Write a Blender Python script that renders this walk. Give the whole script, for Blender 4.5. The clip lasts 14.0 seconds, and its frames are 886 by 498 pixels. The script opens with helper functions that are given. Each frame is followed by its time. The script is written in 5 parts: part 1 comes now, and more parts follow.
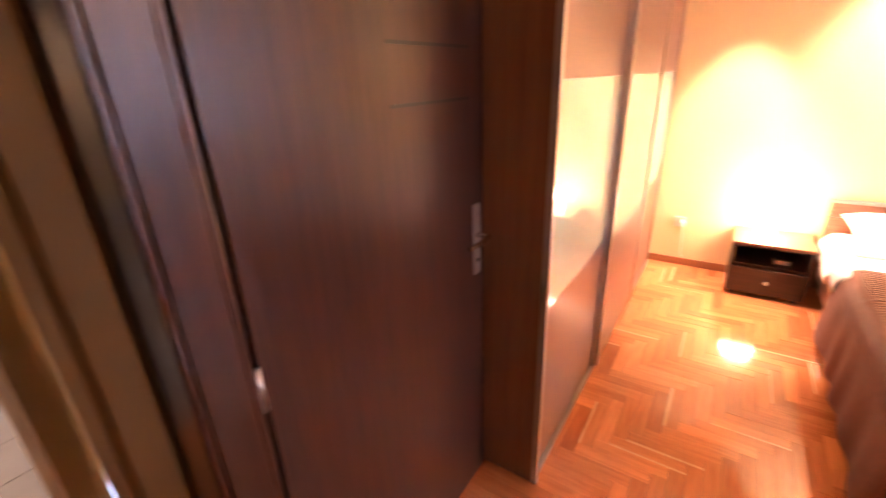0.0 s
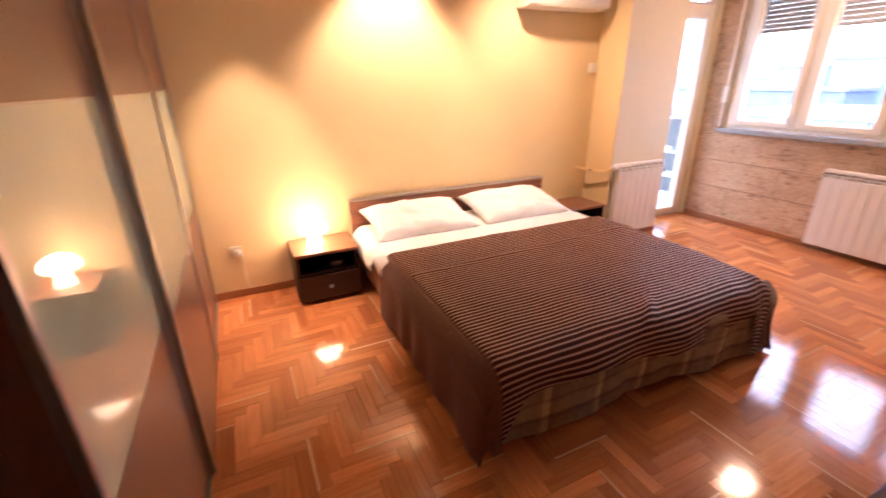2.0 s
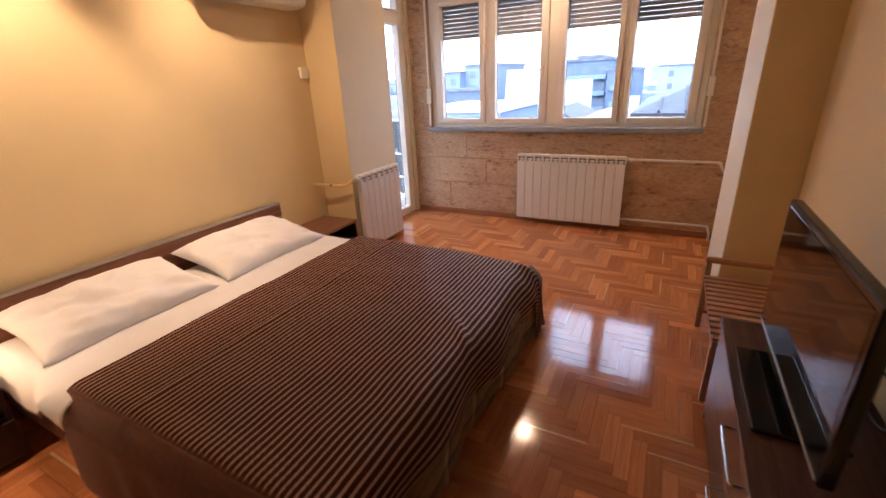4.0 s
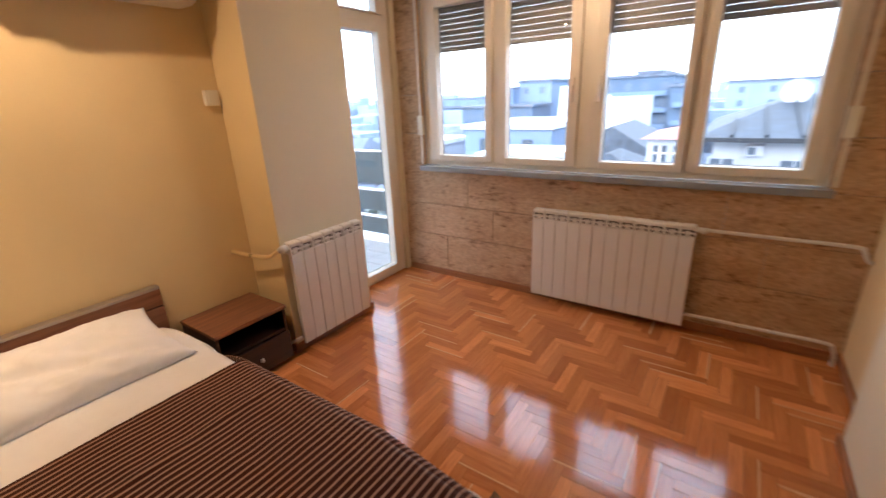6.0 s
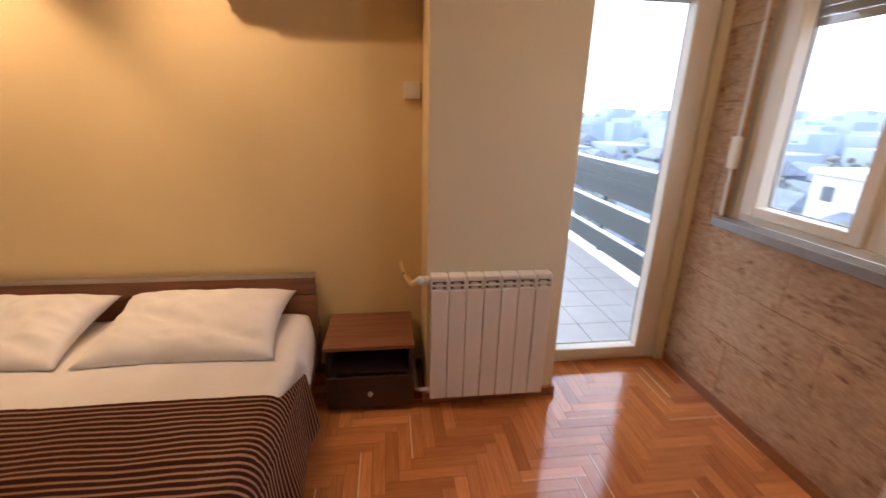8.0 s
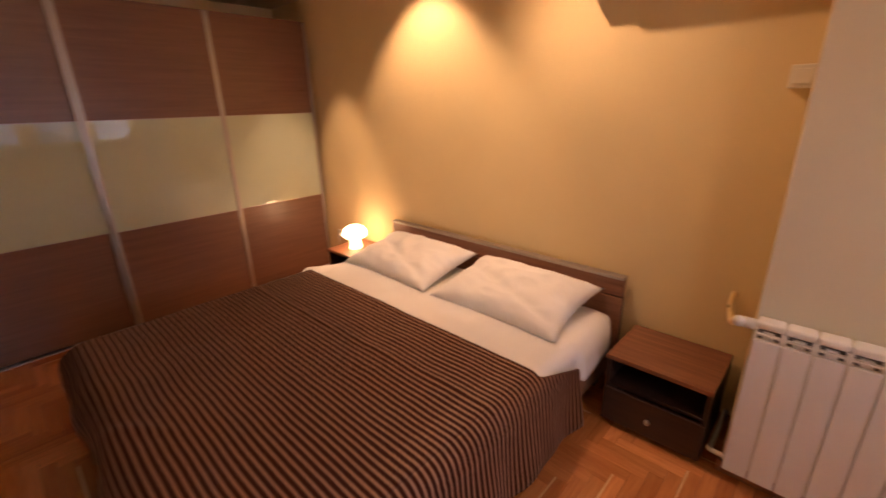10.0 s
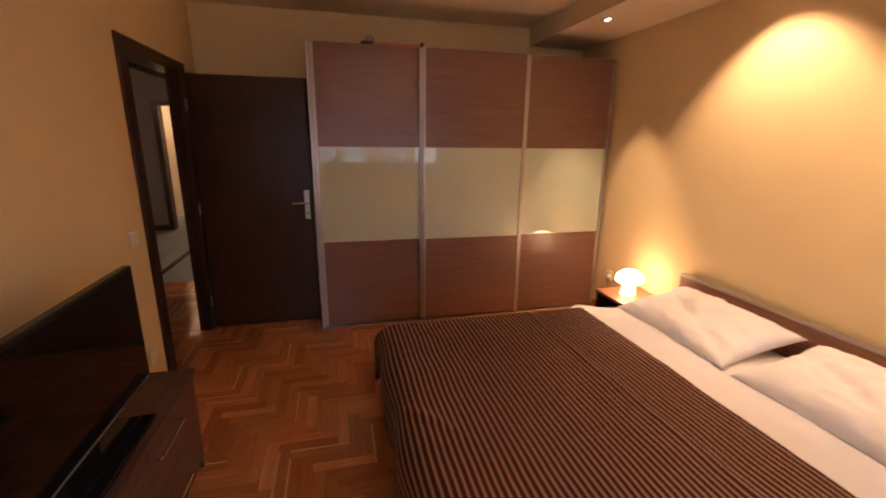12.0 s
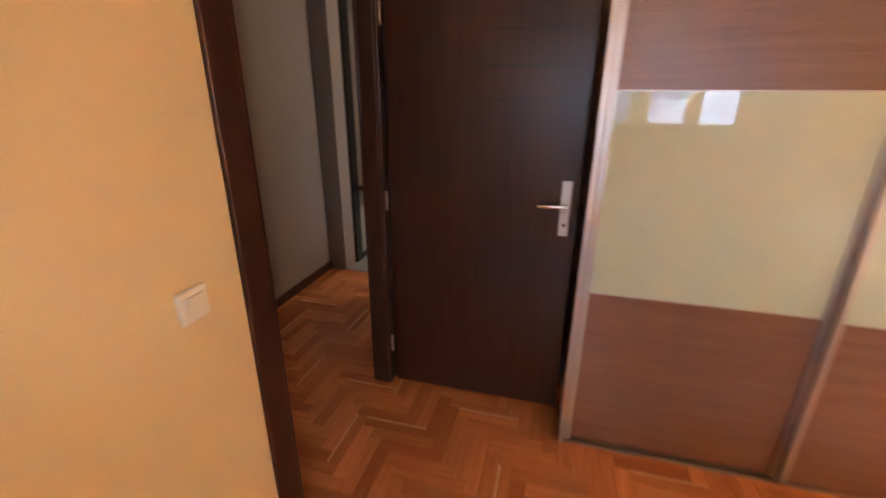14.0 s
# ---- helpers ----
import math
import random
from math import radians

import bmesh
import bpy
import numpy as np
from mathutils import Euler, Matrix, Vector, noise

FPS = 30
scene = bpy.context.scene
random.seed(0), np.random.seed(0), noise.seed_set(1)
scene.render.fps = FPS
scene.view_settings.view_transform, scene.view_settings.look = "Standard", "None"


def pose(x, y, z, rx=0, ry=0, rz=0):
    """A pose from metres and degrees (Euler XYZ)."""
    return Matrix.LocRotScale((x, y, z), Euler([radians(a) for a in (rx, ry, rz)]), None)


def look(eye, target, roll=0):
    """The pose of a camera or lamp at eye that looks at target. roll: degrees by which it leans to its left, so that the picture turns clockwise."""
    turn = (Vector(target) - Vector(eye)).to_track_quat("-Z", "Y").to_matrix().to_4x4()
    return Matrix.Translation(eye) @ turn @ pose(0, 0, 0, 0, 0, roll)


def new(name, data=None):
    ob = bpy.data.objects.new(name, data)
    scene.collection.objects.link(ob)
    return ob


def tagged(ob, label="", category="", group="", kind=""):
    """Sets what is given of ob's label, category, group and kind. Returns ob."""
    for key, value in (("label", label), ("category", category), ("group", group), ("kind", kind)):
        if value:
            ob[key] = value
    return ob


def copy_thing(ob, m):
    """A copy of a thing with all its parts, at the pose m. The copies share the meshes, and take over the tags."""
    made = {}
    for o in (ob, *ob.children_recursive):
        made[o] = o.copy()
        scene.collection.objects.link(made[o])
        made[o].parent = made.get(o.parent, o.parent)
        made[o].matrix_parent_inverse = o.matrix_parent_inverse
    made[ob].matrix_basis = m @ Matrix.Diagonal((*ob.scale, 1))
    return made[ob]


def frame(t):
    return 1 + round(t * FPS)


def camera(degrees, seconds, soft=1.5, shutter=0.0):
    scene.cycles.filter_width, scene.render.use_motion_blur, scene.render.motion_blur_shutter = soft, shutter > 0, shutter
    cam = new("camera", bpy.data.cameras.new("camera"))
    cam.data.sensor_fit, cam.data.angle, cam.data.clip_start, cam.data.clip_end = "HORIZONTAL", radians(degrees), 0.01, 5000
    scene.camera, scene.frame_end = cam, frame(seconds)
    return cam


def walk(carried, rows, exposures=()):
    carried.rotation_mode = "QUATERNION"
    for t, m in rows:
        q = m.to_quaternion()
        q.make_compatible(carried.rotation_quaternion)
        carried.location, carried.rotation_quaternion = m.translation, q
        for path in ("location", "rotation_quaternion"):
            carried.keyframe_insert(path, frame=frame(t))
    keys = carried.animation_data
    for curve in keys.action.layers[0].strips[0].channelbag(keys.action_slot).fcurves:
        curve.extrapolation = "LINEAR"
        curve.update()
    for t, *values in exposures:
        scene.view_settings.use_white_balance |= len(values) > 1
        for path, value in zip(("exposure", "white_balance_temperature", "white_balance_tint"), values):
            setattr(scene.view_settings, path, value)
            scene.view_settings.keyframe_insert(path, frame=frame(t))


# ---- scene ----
cam = camera(92.4, 14.0, 1.5, 0.5)
PATH = [
    (0, (0.416, 0.207, 1.525), (-0.629, 1.74, 0.778), -2.3),
    (0.5, (0.377, 0.339, 1.515), (-0.174, 2.11, 0.767), -1.2),
    (1, (0.304, 0.479, 1.541), (0.336, 2.333, 0.792), -3.0),
    (1.5, (0.302, 0.545, 1.53), (0.746, 2.345, 0.781), -2.2),
    (2, (0.321, 0.655, 1.532), (1.114, 2.339, 0.801), -0.8),
    (2.5, (0.268, 0.826, 1.54), (1.488, 2.251, 0.846), -2.0),
    (3, (0.35, 0.923, 1.529), (1.798, 2.092, 0.797), -1.8),
    (3.5, (0.429, 1.056, 1.523), (2.063, 1.939, 0.78), -2.7),
    (5.8, (1.882, 1.431, 1.57), (3.518, 2.384, 0.925), -3.0),
    (6, (2.064, 1.393, 1.58), (3.61, 2.473, 0.914), -2.5),
    (6.5, (2.448, 1.48, 1.569), (3.878, 2.716, 0.915), -3.4),
    (7, (2.799, 1.54, 1.555), (3.952, 3.05, 0.927), -3.6),
    (7.2, (2.931, 1.546, 1.544), (3.883, 3.18, 0.893), -1.9),
    (9.3, (3.652, 1.92, 1.579), (2.863, 3.652, 0.965), -0.1),
    (9.5, (3.65, 1.868, 1.569), (2.683, 3.509, 0.961), -0.4),
    (10, (3.67, 1.766, 1.577), (2.37, 3.138, 0.922), -1.3),
    (10.5, (3.765, 1.752, 1.589), (2.188, 2.814, 0.968), 0.1),
    (11, (3.819, 1.718, 1.606), (2.073, 2.552, 1.099), 0.5),
    (11.5, (3.743, 1.662, 1.598), (1.898, 2.304, 1.168), 0.9),
    (12, (3.463, 1.586, 1.574), (1.583, 2.052, 1.074), 0.7),
    (12.5, (3.066, 1.505, 1.516), (1.178, 1.772, 0.914), 0.7),
    (13, (2.613, 1.457, 1.51), (0.709, 1.435, 0.897), 0.6),
    (13.5, (2.118, 1.362, 1.517), (0.249, 1.181, 0.83), -0.7),
    (14, (1.611, 1.288, 1.492), (-0.203, 0.8, 0.807), 0.3),
]
walk(cam, [(t, look(e, a, r)) for t, e, a, r in PATH], exposures=[
    (0.0, 4.1, 6300, 44), (0.5, 3.8, 6300, 44), (1.0, 3.25, 6150, 42), (1.5, 2.85, 6000, 38), (2.0, 2.55, 6000, 34), (2.5, 2.2, 6000, 30), (3.0, 1.9, 6000, 28),
    (3.5, 1.7, 6000, 26), (6.0, 1.45, 6200, 17), (7.0, 1.17, 6200, 14), (9.5, 1.25, 7400, 36), (11.0, 1.4, 7150, 35), (12.0, 1.66, 6800, 31), (13.0, 2.25, 6350, 22), (13.5, 2.88, 6100, 20), (14.0, 3.1, 5800, 17)])

# ---- tuning of light and cloth ----
SKY, CLOUD = 0.08, 2.0
S1, S2, S3 = 26.0, 24.0, 20.0
LAMP, CEIL, HALL = 7.0, 19.0, 2.2
STRIPE = 0.026

# ---- world, sun and exposure ----
world = bpy.data.worlds.new("sky")
scene.world = world
world.use_nodes = True
wn = world.node_tree
sky = wn.nodes.new("ShaderNodeTexSky")
sky.sky_type, sky.sun_disc = "NISHITA", False
sky.sun_elevation, sky.sun_rotation = radians(24), radians(-100)
sky.air_density, sky.dust_density, sky.ozone_density = 1.0, 1.5, 1.0
wn.links.new(sky.outputs[0], wn.nodes["Background"].inputs[0])
wn.nodes["Background"].inputs[1].default_value = SKY
cloud = wn.nodes.new("ShaderNodeBackground")  # even cloud cover over the clear sky
cloud.inputs[0].default_value, cloud.inputs[1].default_value = (0.72, 0.86, 1.0, 1), CLOUD
both = wn.nodes.new("ShaderNodeAddShader")
wn.links.new(wn.nodes["Background"].outputs[0], both.inputs[0])
wn.links.new(cloud.outputs[0], both.inputs[1])
wn.links.new(both.outputs[0], wn.nodes["World Output"].inputs[0])

sun = new("sun", bpy.data.lights.new("sun", "SUN"))
sun.data.energy, sun.data.angle, sun.data.color = 0.8, radians(25), (1.0, 0.96, 0.9)
sun.matrix_world = look((-20, 4, 10), (0, 0, 0))

WARM = (1.0, 0.71, 0.43)


def spot_lamp(x, y, z, tilt, watts, cone, blend, lean=0.0):
    lamp = new("spot_light", bpy.data.lights.new("spot_light", "SPOT"))
    lamp.data.energy, lamp.data.color = watts, WARM
    lamp.data.spot_size, lamp.data.spot_blend, lamp.data.shadow_soft_size = radians(cone), blend, 0.02
    lamp.matrix_world = look((x, y, z), (x + math.sin(radians(lean)), y + math.sin(radians(tilt)), z - math.cos(radians(tilt))))
    return lamp


SPOTS = [(0.42, 3.56, 2.425, 3, S1, 57, 0.55), (1.48, 3.56, 2.425, 24, S2, 92, 0.55), (2.42, 3.5, 2.425, 4, S3, 150, 1.0, 20)]
for s in SPOTS:
    spot_lamp(*s)

# ---- materials ----


def nodes_of(name):
    m = bpy.data.materials.new(name)
    m.use_nodes = True
    return m, m.node_tree, m.node_tree.nodes["Principled BSDF"]


def link(t, a, b):
    t.links.new(a, b)


def coords(t, scale=(1, 1, 1), kind="Object", loc=(0, 0, 0)):
    c, m = t.nodes.new("ShaderNodeTexCoord"), t.nodes.new("ShaderNodeMapping")
    m.inputs["Scale"].default_value = scale
    m.inputs["Location"].default_value = loc
    link(t, c.outputs[kind], m.inputs[0])
    return m.outputs[0]


def noise_tex(t, vec, scale, detail=4, rough=0.55):
    n = t.nodes.new("ShaderNodeTexNoise")
    n.inputs["Scale"].default_value, n.inputs["Detail"].default_value, n.inputs["Roughness"].default_value = scale, detail, rough
    link(t, vec, n.inputs["Vector"])
    return n.outputs["Fac"]


def ramp(t, fac, stops):
    r = t.nodes.new("ShaderNodeValToRGB")
    while len(r.color_ramp.elements) < len(stops):
        r.color_ramp.elements.new(0.5)
    for e, (p, c) in zip(r.color_ramp.elements, stops):
        e.position, e.color = p, (*c, 1)
    link(t, fac, r.inputs[0])
    return r.outputs[0]


def mixed(t, fac, a, b, how="MIX"):
    m = t.nodes.new("ShaderNodeMix")
    m.data_type, m.blend_type = "RGBA", how
    for value, slot in ((fac, 0), (a, 6), (b, 7)):
        if isinstance(value, (int, float)):
            m.inputs[slot].default_value = value
        elif isinstance(value, tuple):
            m.inputs[slot].default_value = (*value, 1)
        else:
            link(t, value, m.inputs[slot])
    return m.outputs[2]


def bump(t, p, height, strength, distance=0.002):
    b = t.nodes.new("ShaderNodeBump")
    b.inputs["Strength"].default_value, b.inputs["Distance"].default_value = strength, distance
    link(t, height, b.inputs["Height"])
    link(t, b.outputs[0], p.inputs["Normal"])


def calc(t, op, a, b=0.0):
    m = t.nodes.new("ShaderNodeMath")
    m.operation = op
    for value, slot in ((a, 0), (b, 1)):
        if isinstance(value, (int, float)):
            m.inputs[slot].default_value = value
        else:
            link(t, value, m.inputs[slot])
    return m.outputs[0]


def plain(name, color, rough=0.5, metal=0.0, vary=0.08, scale=6.0, bumpy=0.05, fine=180.0, spec=0.5):
    """Paint, plastic or metal with faint large stains and a fine grain."""
    m, t, p = nodes_of(name)
    v = coords(t)
    big, small = noise_tex(t, v, scale, 3), noise_tex(t, v, fine, 2)
    dark = tuple(c * (1 - vary) for c in color)
    light = tuple(min(1, c * (1 + vary * 0.5)) for c in color)
    link(t, ramp(t, big, [(0.3, dark), (0.7, light)]), p.inputs["Base Color"])
    r = t.nodes.new("ShaderNodeMapRange")
    spread = min(0.06, rough * 0.4)
    r.inputs[3].default_value, r.inputs[4].default_value = rough - spread, min(1, rough + spread)
    link(t, big, r.inputs[0])
    link(t, r.outputs[0], p.inputs["Roughness"])
    p.inputs["Metallic"].default_value = metal
    p.inputs["Specular IOR Level"].default_value = spec
    if bumpy:
        bump(t, p, small, bumpy)
    return m


def wood(name, dark, light, grain=(1.5, 22, 22), rough=0.35, random_by=None, coat=0.0, bumpy=0.06):
    """Wood or wood decor; grain is finer along the axes with the larger scale."""
    m, t, p = nodes_of(name)
    v = coords(t, grain)
    if random_by:
        o = t.nodes.new("ShaderNodeObjectInfo" if random_by == "object" else "ShaderNodeNewGeometry")
        rnd = o.outputs["Random"] if random_by == "object" else o.outputs["Random Per Island"]
        add = t.nodes.new("ShaderNodeVectorMath")
        add.operation = "ADD"
        comb = t.nodes.new("ShaderNodeCombineXYZ")
        shift = calc(t, "MULTIPLY", rnd, 37.0)
        for i in range(3):
            link(t, shift, comb.inputs[i])
        link(t, v, add.inputs[0])
        link(t, comb.outputs[0], add.inputs[1])
        v = add.outputs[0]
    g1, g2 = noise_tex(t, v, 1.6, 5, 0.6), noise_tex(t, v, 7.0, 3)
    g = calc(t, "ADD", calc(t, "MULTIPLY", g1, 0.7), calc(t, "MULTIPLY", g2, 0.3))
    mid = tuple((a + b) / 2 for a, b in zip(dark, light))
    col = ramp(t, g, [(0.30, dark), (0.5, mid), (0.72, light)])
    if random_by:
        tone = ramp(t, rnd, [(0.0, (0.72, 0.66, 0.62)), (0.5, (0.95, 0.93, 0.91)), (0.85, (1.08, 1.08, 1.06)), (1.0, (1.28, 1.33, 1.33))])
        col = mixed(t, 1.0, col, tone, "MULTIPLY")
    link(t, col, p.inputs["Base Color"])
    r = t.nodes.new("ShaderNodeMapRange")
    r.inputs[3].default_value, r.inputs[4].default_value = max(0.03, rough - 0.05), rough + 0.07
    link(t, g1, r.inputs[0])
    link(t, r.outputs[0], p.inputs["Roughness"])
    p.inputs["Coat Weight"].default_value = coat
    p.inputs["Coat Roughness"].default_value = 0.035
    bump(t, p, g2, bumpy, 0.001)
    return m


M = {}
M["wall"] = plain("yellow_wall_paint", (0.79, 0.61, 0.325), 0.75, vary=0.05, scale=1.6, bumpy=0.15, fine=90)
M["cream"] = plain("cream_wall_paint", (0.76, 0.67, 0.49), 0.75, vary=0.04, scale=1.6, bumpy=0.15, fine=90)
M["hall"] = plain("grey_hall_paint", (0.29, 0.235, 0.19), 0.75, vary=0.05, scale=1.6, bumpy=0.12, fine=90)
M["ceiling"] = plain("ceiling_paint", (0.80, 0.68, 0.50), 0.85, vary=0.03, scale=1.2, bumpy=0.08, fine=90)
M["parquet_x"] = wood("oak_parquet", (0.49, 0.163, 0.054), (0.71, 0.285, 0.098), (3, 40, 3), 0.105, "object", coat=0.3)
M["parquet_y"] = wood("oak_parquet_cross", (0.49, 0.163, 0.054), (0.71, 0.285, 0.098), (40, 3, 3), 0.105, "object", coat=0.3)
M["field_x"] = wood("oak_parquet_field", (0.49, 0.163, 0.054), (0.71, 0.285, 0.098), (3, 40, 3), 0.105, "island", coat=0.3)
M["field_y"] = wood("oak_parquet_field_cross", (0.49, 0.163, 0.054), (0.71, 0.285, 0.098), (40, 3, 3), 0.105, "island", coat=0.3)
M["sapwood"] = wood("pale_sapwood_edge", (0.66, 0.36, 0.16), (0.84, 0.52, 0.26), (6, 6, 3), 0.10, coat=0.3)
M["subfloor"] = plain("floor_joint", (0.09, 0.04, 0.02), 0.6)
M["skirting"] = wood("skirting_wood", (0.25, 0.09, 0.035), (0.40, 0.17, 0.07), (2, 2, 40), 0.3)
M["door"] = wood("dark_door_veneer", (0.030, 0.010, 0.006), (0.062, 0.021, 0.013), (30, 30, 1.5), 0.30)
M["door"].node_tree.nodes["Principled BSDF"].inputs["Specular IOR Level"].default_value = 0.38
# near-black that stands for the shade in grooves, keyhole and hinge gap
M["groove"] = plain("door_recess_shade", (0.012, 0.006, 0.005), 0.5)
M["walnut"] = wood("walnut_decor", (0.170, 0.082, 0.054), (0.235, 0.120, 0.078), (26, 1.2, 26), 0.29)
# lighter than the front: hall light on the wardrobe end is in the colour
M["walnut_side"] = wood("walnut_decor_lit_side", (0.21, 0.095, 0.056), (0.30, 0.145, 0.086), (22, 22, 1.2), 0.36)
M["walnut_x"] = wood("walnut_decor_long", (0.15, 0.055, 0.028), (0.32, 0.14, 0.075), (1.2, 26, 26), 0.3)
M["wenge"] = wood("wenge_decor", (0.020, 0.010, 0.008), (0.05, 0.024, 0.018), (1.4, 26, 26), 0.3)
M["brown_top"] = wood("dark_dresser_top", (0.065, 0.028, 0.021), (0.125, 0.058, 0.043), (1.4, 26, 26), 0.24)
M["rack"] = wood("beech_slats", (0.33, 0.15, 0.07), (0.52, 0.27, 0.13), (22, 1.5, 22), 0.4)
M["glass_panel"] = plain("cream_lacquered_glass", (0.51, 0.565, 0.42), 0.012, vary=0.02, bumpy=0.0, spec=0.9)
M["alu"] = plain("brushed_aluminium", (0.46, 0.41, 0.37), 0.38, metal=0.85, vary=0.06)
M["chrome"] = plain("chrome", (0.75, 0.74, 0.72), 0.18, metal=1.0, vary=0.04, bumpy=0.0)
M["mirror"] = plain("mirror_silver", (0.86, 0.86, 0.85), 0.01, metal=1.0, vary=0.01, bumpy=0.0)
M["brass"] = plain("brass", (0.86, 0.66, 0.34), 0.3, metal=0.5, vary=0.08)
M["steel"] = plain("satin_steel", (0.55, 0.53, 0.5), 0.3, metal=0.9, vary=0.05)
M["pvc"] = plain("white_pvc", (0.80, 0.73, 0.63), 0.35, vary=0.03, bumpy=0.03)
M["enamel"] = plain("white_enamel", (0.80, 0.77, 0.72), 0.32, vary=0.03, bumpy=0.03)
M["slot"] = plain("grille_shadow", (0.16, 0.14, 0.12), 0.6)
M["sill"] = plain("grey_marble_sill", (0.30, 0.32, 0.35), 0.16, vary=0.10, scale=14, bumpy=0.05)
M["switch"] = plain("ivory_plastic", (0.78, 0.73, 0.62), 0.35, vary=0.03)
M["ac"] = plain("ac_plastic", (0.76, 0.70, 0.60), 0.4, vary=0.03)
M["black"] = plain("black_plastic", (0.012, 0.012, 0.013), 0.3, vary=0.2)
M["gloss_black"] = plain("gloss_black", (0.008, 0.008, 0.009), 0.12, vary=0.2, bumpy=0.0)
M["screen"] = plain("screen_glass", (0.003, 0.003, 0.0035), 0.05, vary=0.1, bumpy=0.0, spec=0.4)
M["red"] = plain("red_cord", (0.5, 0.03, 0.02), 0.5)
M["slat"] = plain("shutter_slat", (0.30, 0.26, 0.215), 0.5, vary=0.1)
M["rail"] = plain("grey_rail_board", (0.032, 0.048, 0.056), 0.6, vary=0.2, scale=4)
M["snow"] = plain("old_snow", (0.62, 0.64, 0.67), 0.8, vary=0.05, bumpy=0.3, fine=40)
M["tile"] = plain("pale_tile", (0.22, 0.225, 0.23), 0.5, vary=0.1, scale=5)
M["grout"] = plain("grout", (0.25, 0.23, 0.20), 0.8)
M["concrete"] = plain("concrete", (0.42, 0.41, 0.39), 0.8, vary=0.15, scale=2, bumpy=0.2, fine=60)


def stone_material():
    m, t, p = nodes_of("travertine")
    v = coords(t, (1, 0.75, 2.1))
    o = t.nodes.new("ShaderNodeObjectInfo")
    add = t.nodes.new("ShaderNodeVectorMath")
    comb = t.nodes.new("ShaderNodeCombineXYZ")
    s = calc(t, "MULTIPLY", o.outputs["Random"], 19.0)
    link(t, s, comb.inputs[1])
    link(t, s, comb.inputs[2])
    link(t, v, add.inputs[0])
    link(t, comb.outputs[0], add.inputs[1])
    v = add.outputs[0]
    n1, n2, n3 = noise_tex(t, v, 3.0, 6, 0.65), noise_tex(t, v, 26.0, 5, 0.7), noise_tex(t, v, 11.0, 5, 0.66)
    base = ramp(t, n1, [(0.25, (0.44, 0.275, 0.155)), (0.5, (0.56, 0.375, 0.228)), (0.75, (0.65, 0.465, 0.305))])
    grain = ramp(t, n2, [(0.32, (0.72, 0.68, 0.64)), (0.6, (1.05, 1.04, 1.02))])
    pits = ramp(t, n3, [(0.57, (1, 1, 1)), (0.64, (0.66, 0.59, 0.52)), (0.71, (0.42, 0.35, 0.28))])
    col = mixed(t, 1.0, mixed(t, 1.0, base, grain, "MULTIPLY"), pits, "MULTIPLY")
    link(t, col, p.inputs["Base Color"])
    p.inputs["Roughness"].default_value = 0.62
    bump(t, p, calc(t, "ADD", n2, calc(t, "MULTIPLY", n3, -1.5)), 0.6, 0.003)
    return m


def cloth(name, color, weave=900.0, rough=0.9, folds=0.0):
    m, t, p = nodes_of(name)
    v = coords(t)
    n, w = noise_tex(t, v, 5.0, 4), noise_tex(t, v, weave, 2)
    link(t, ramp(t, n, [(0.3, tuple(c * 0.93 for c in color)), (0.7, color)]), p.inputs["Base Color"])
    p.inputs["Roughness"].default_value = rough
    p.inputs["Sheen Weight"].default_value = 0.15
    h = calc(t, "ADD", calc(t, "MULTIPLY", w, 0.15), calc(t, "MULTIPLY", noise_tex(t, v, 14.0, 4, 0.6), folds))
    bump(t, p, h, 0.5, 0.006)
    return m


def striped_cloth():
    """Dark brown cover with narrow beige ribs; v runs along the bed in metres."""
    m, t, p = nodes_of("striped_bedspread")
    uv = t.nodes.new("ShaderNodeUVMap")
    sep = t.nodes.new("ShaderNodeSeparateXYZ")
    link(t, uv.outputs[0], sep.inputs[0])
    f = calc(t, "FRACT", calc(t, "DIVIDE", sep.outputs[1], STRIPE))
    rib = calc(t, "ABSOLUTE", calc(t, "SUBTRACT", f, 0.5))
    side = noise_tex(t, coords(t, (40, 6, 40)), 4.0, 3)
    stripe = ramp(t, rib, [(0.0, (0.046, 0.011, 0.007)), (0.26, (0.050, 0.012, 0.007)), (0.33, (0.28, 0.132, 0.077)), (0.5, (0.40, 0.202, 0.120))])
    plainc = ramp(t, side, [(0.3, (0.115, 0.038, 0.022)), (0.7, (0.175, 0.062, 0.036))])
    edge = t.nodes.new("ShaderNodeMapRange")
    edge.inputs[1].default_value, edge.inputs[2].default_value = 0.0, 0.02
    link(t, sep.outputs[0], edge.inputs[0])
    link(t, mixed(t, edge.outputs[0], plainc, stripe), p.inputs["Base Color"])
    # satin pale threads in a matt ground, on the striped field alone
    gloss = ramp(t, rib, [(0.26, (0.85, 0.85, 0.85)), (0.34, (0.42, 0.42, 0.42))])
    shine = ramp(t, rib, [(0.26, (0.15, 0.15, 0.15)), (0.34, (0.65, 0.65, 0.65))])
    link(t, mixed(t, edge.outputs[0], (0.7, 0.7, 0.7), gloss), p.inputs["Roughness"])
    link(t, mixed(t, edge.outputs[0], (0.3, 0.3, 0.3), shine), p.inputs["Specular IOR Level"])
    p.inputs["Sheen Weight"].default_value = 0.05
    bump(t, p, noise_tex(t, coords(t), 300, 2), 0.4, 0.003)
    return m


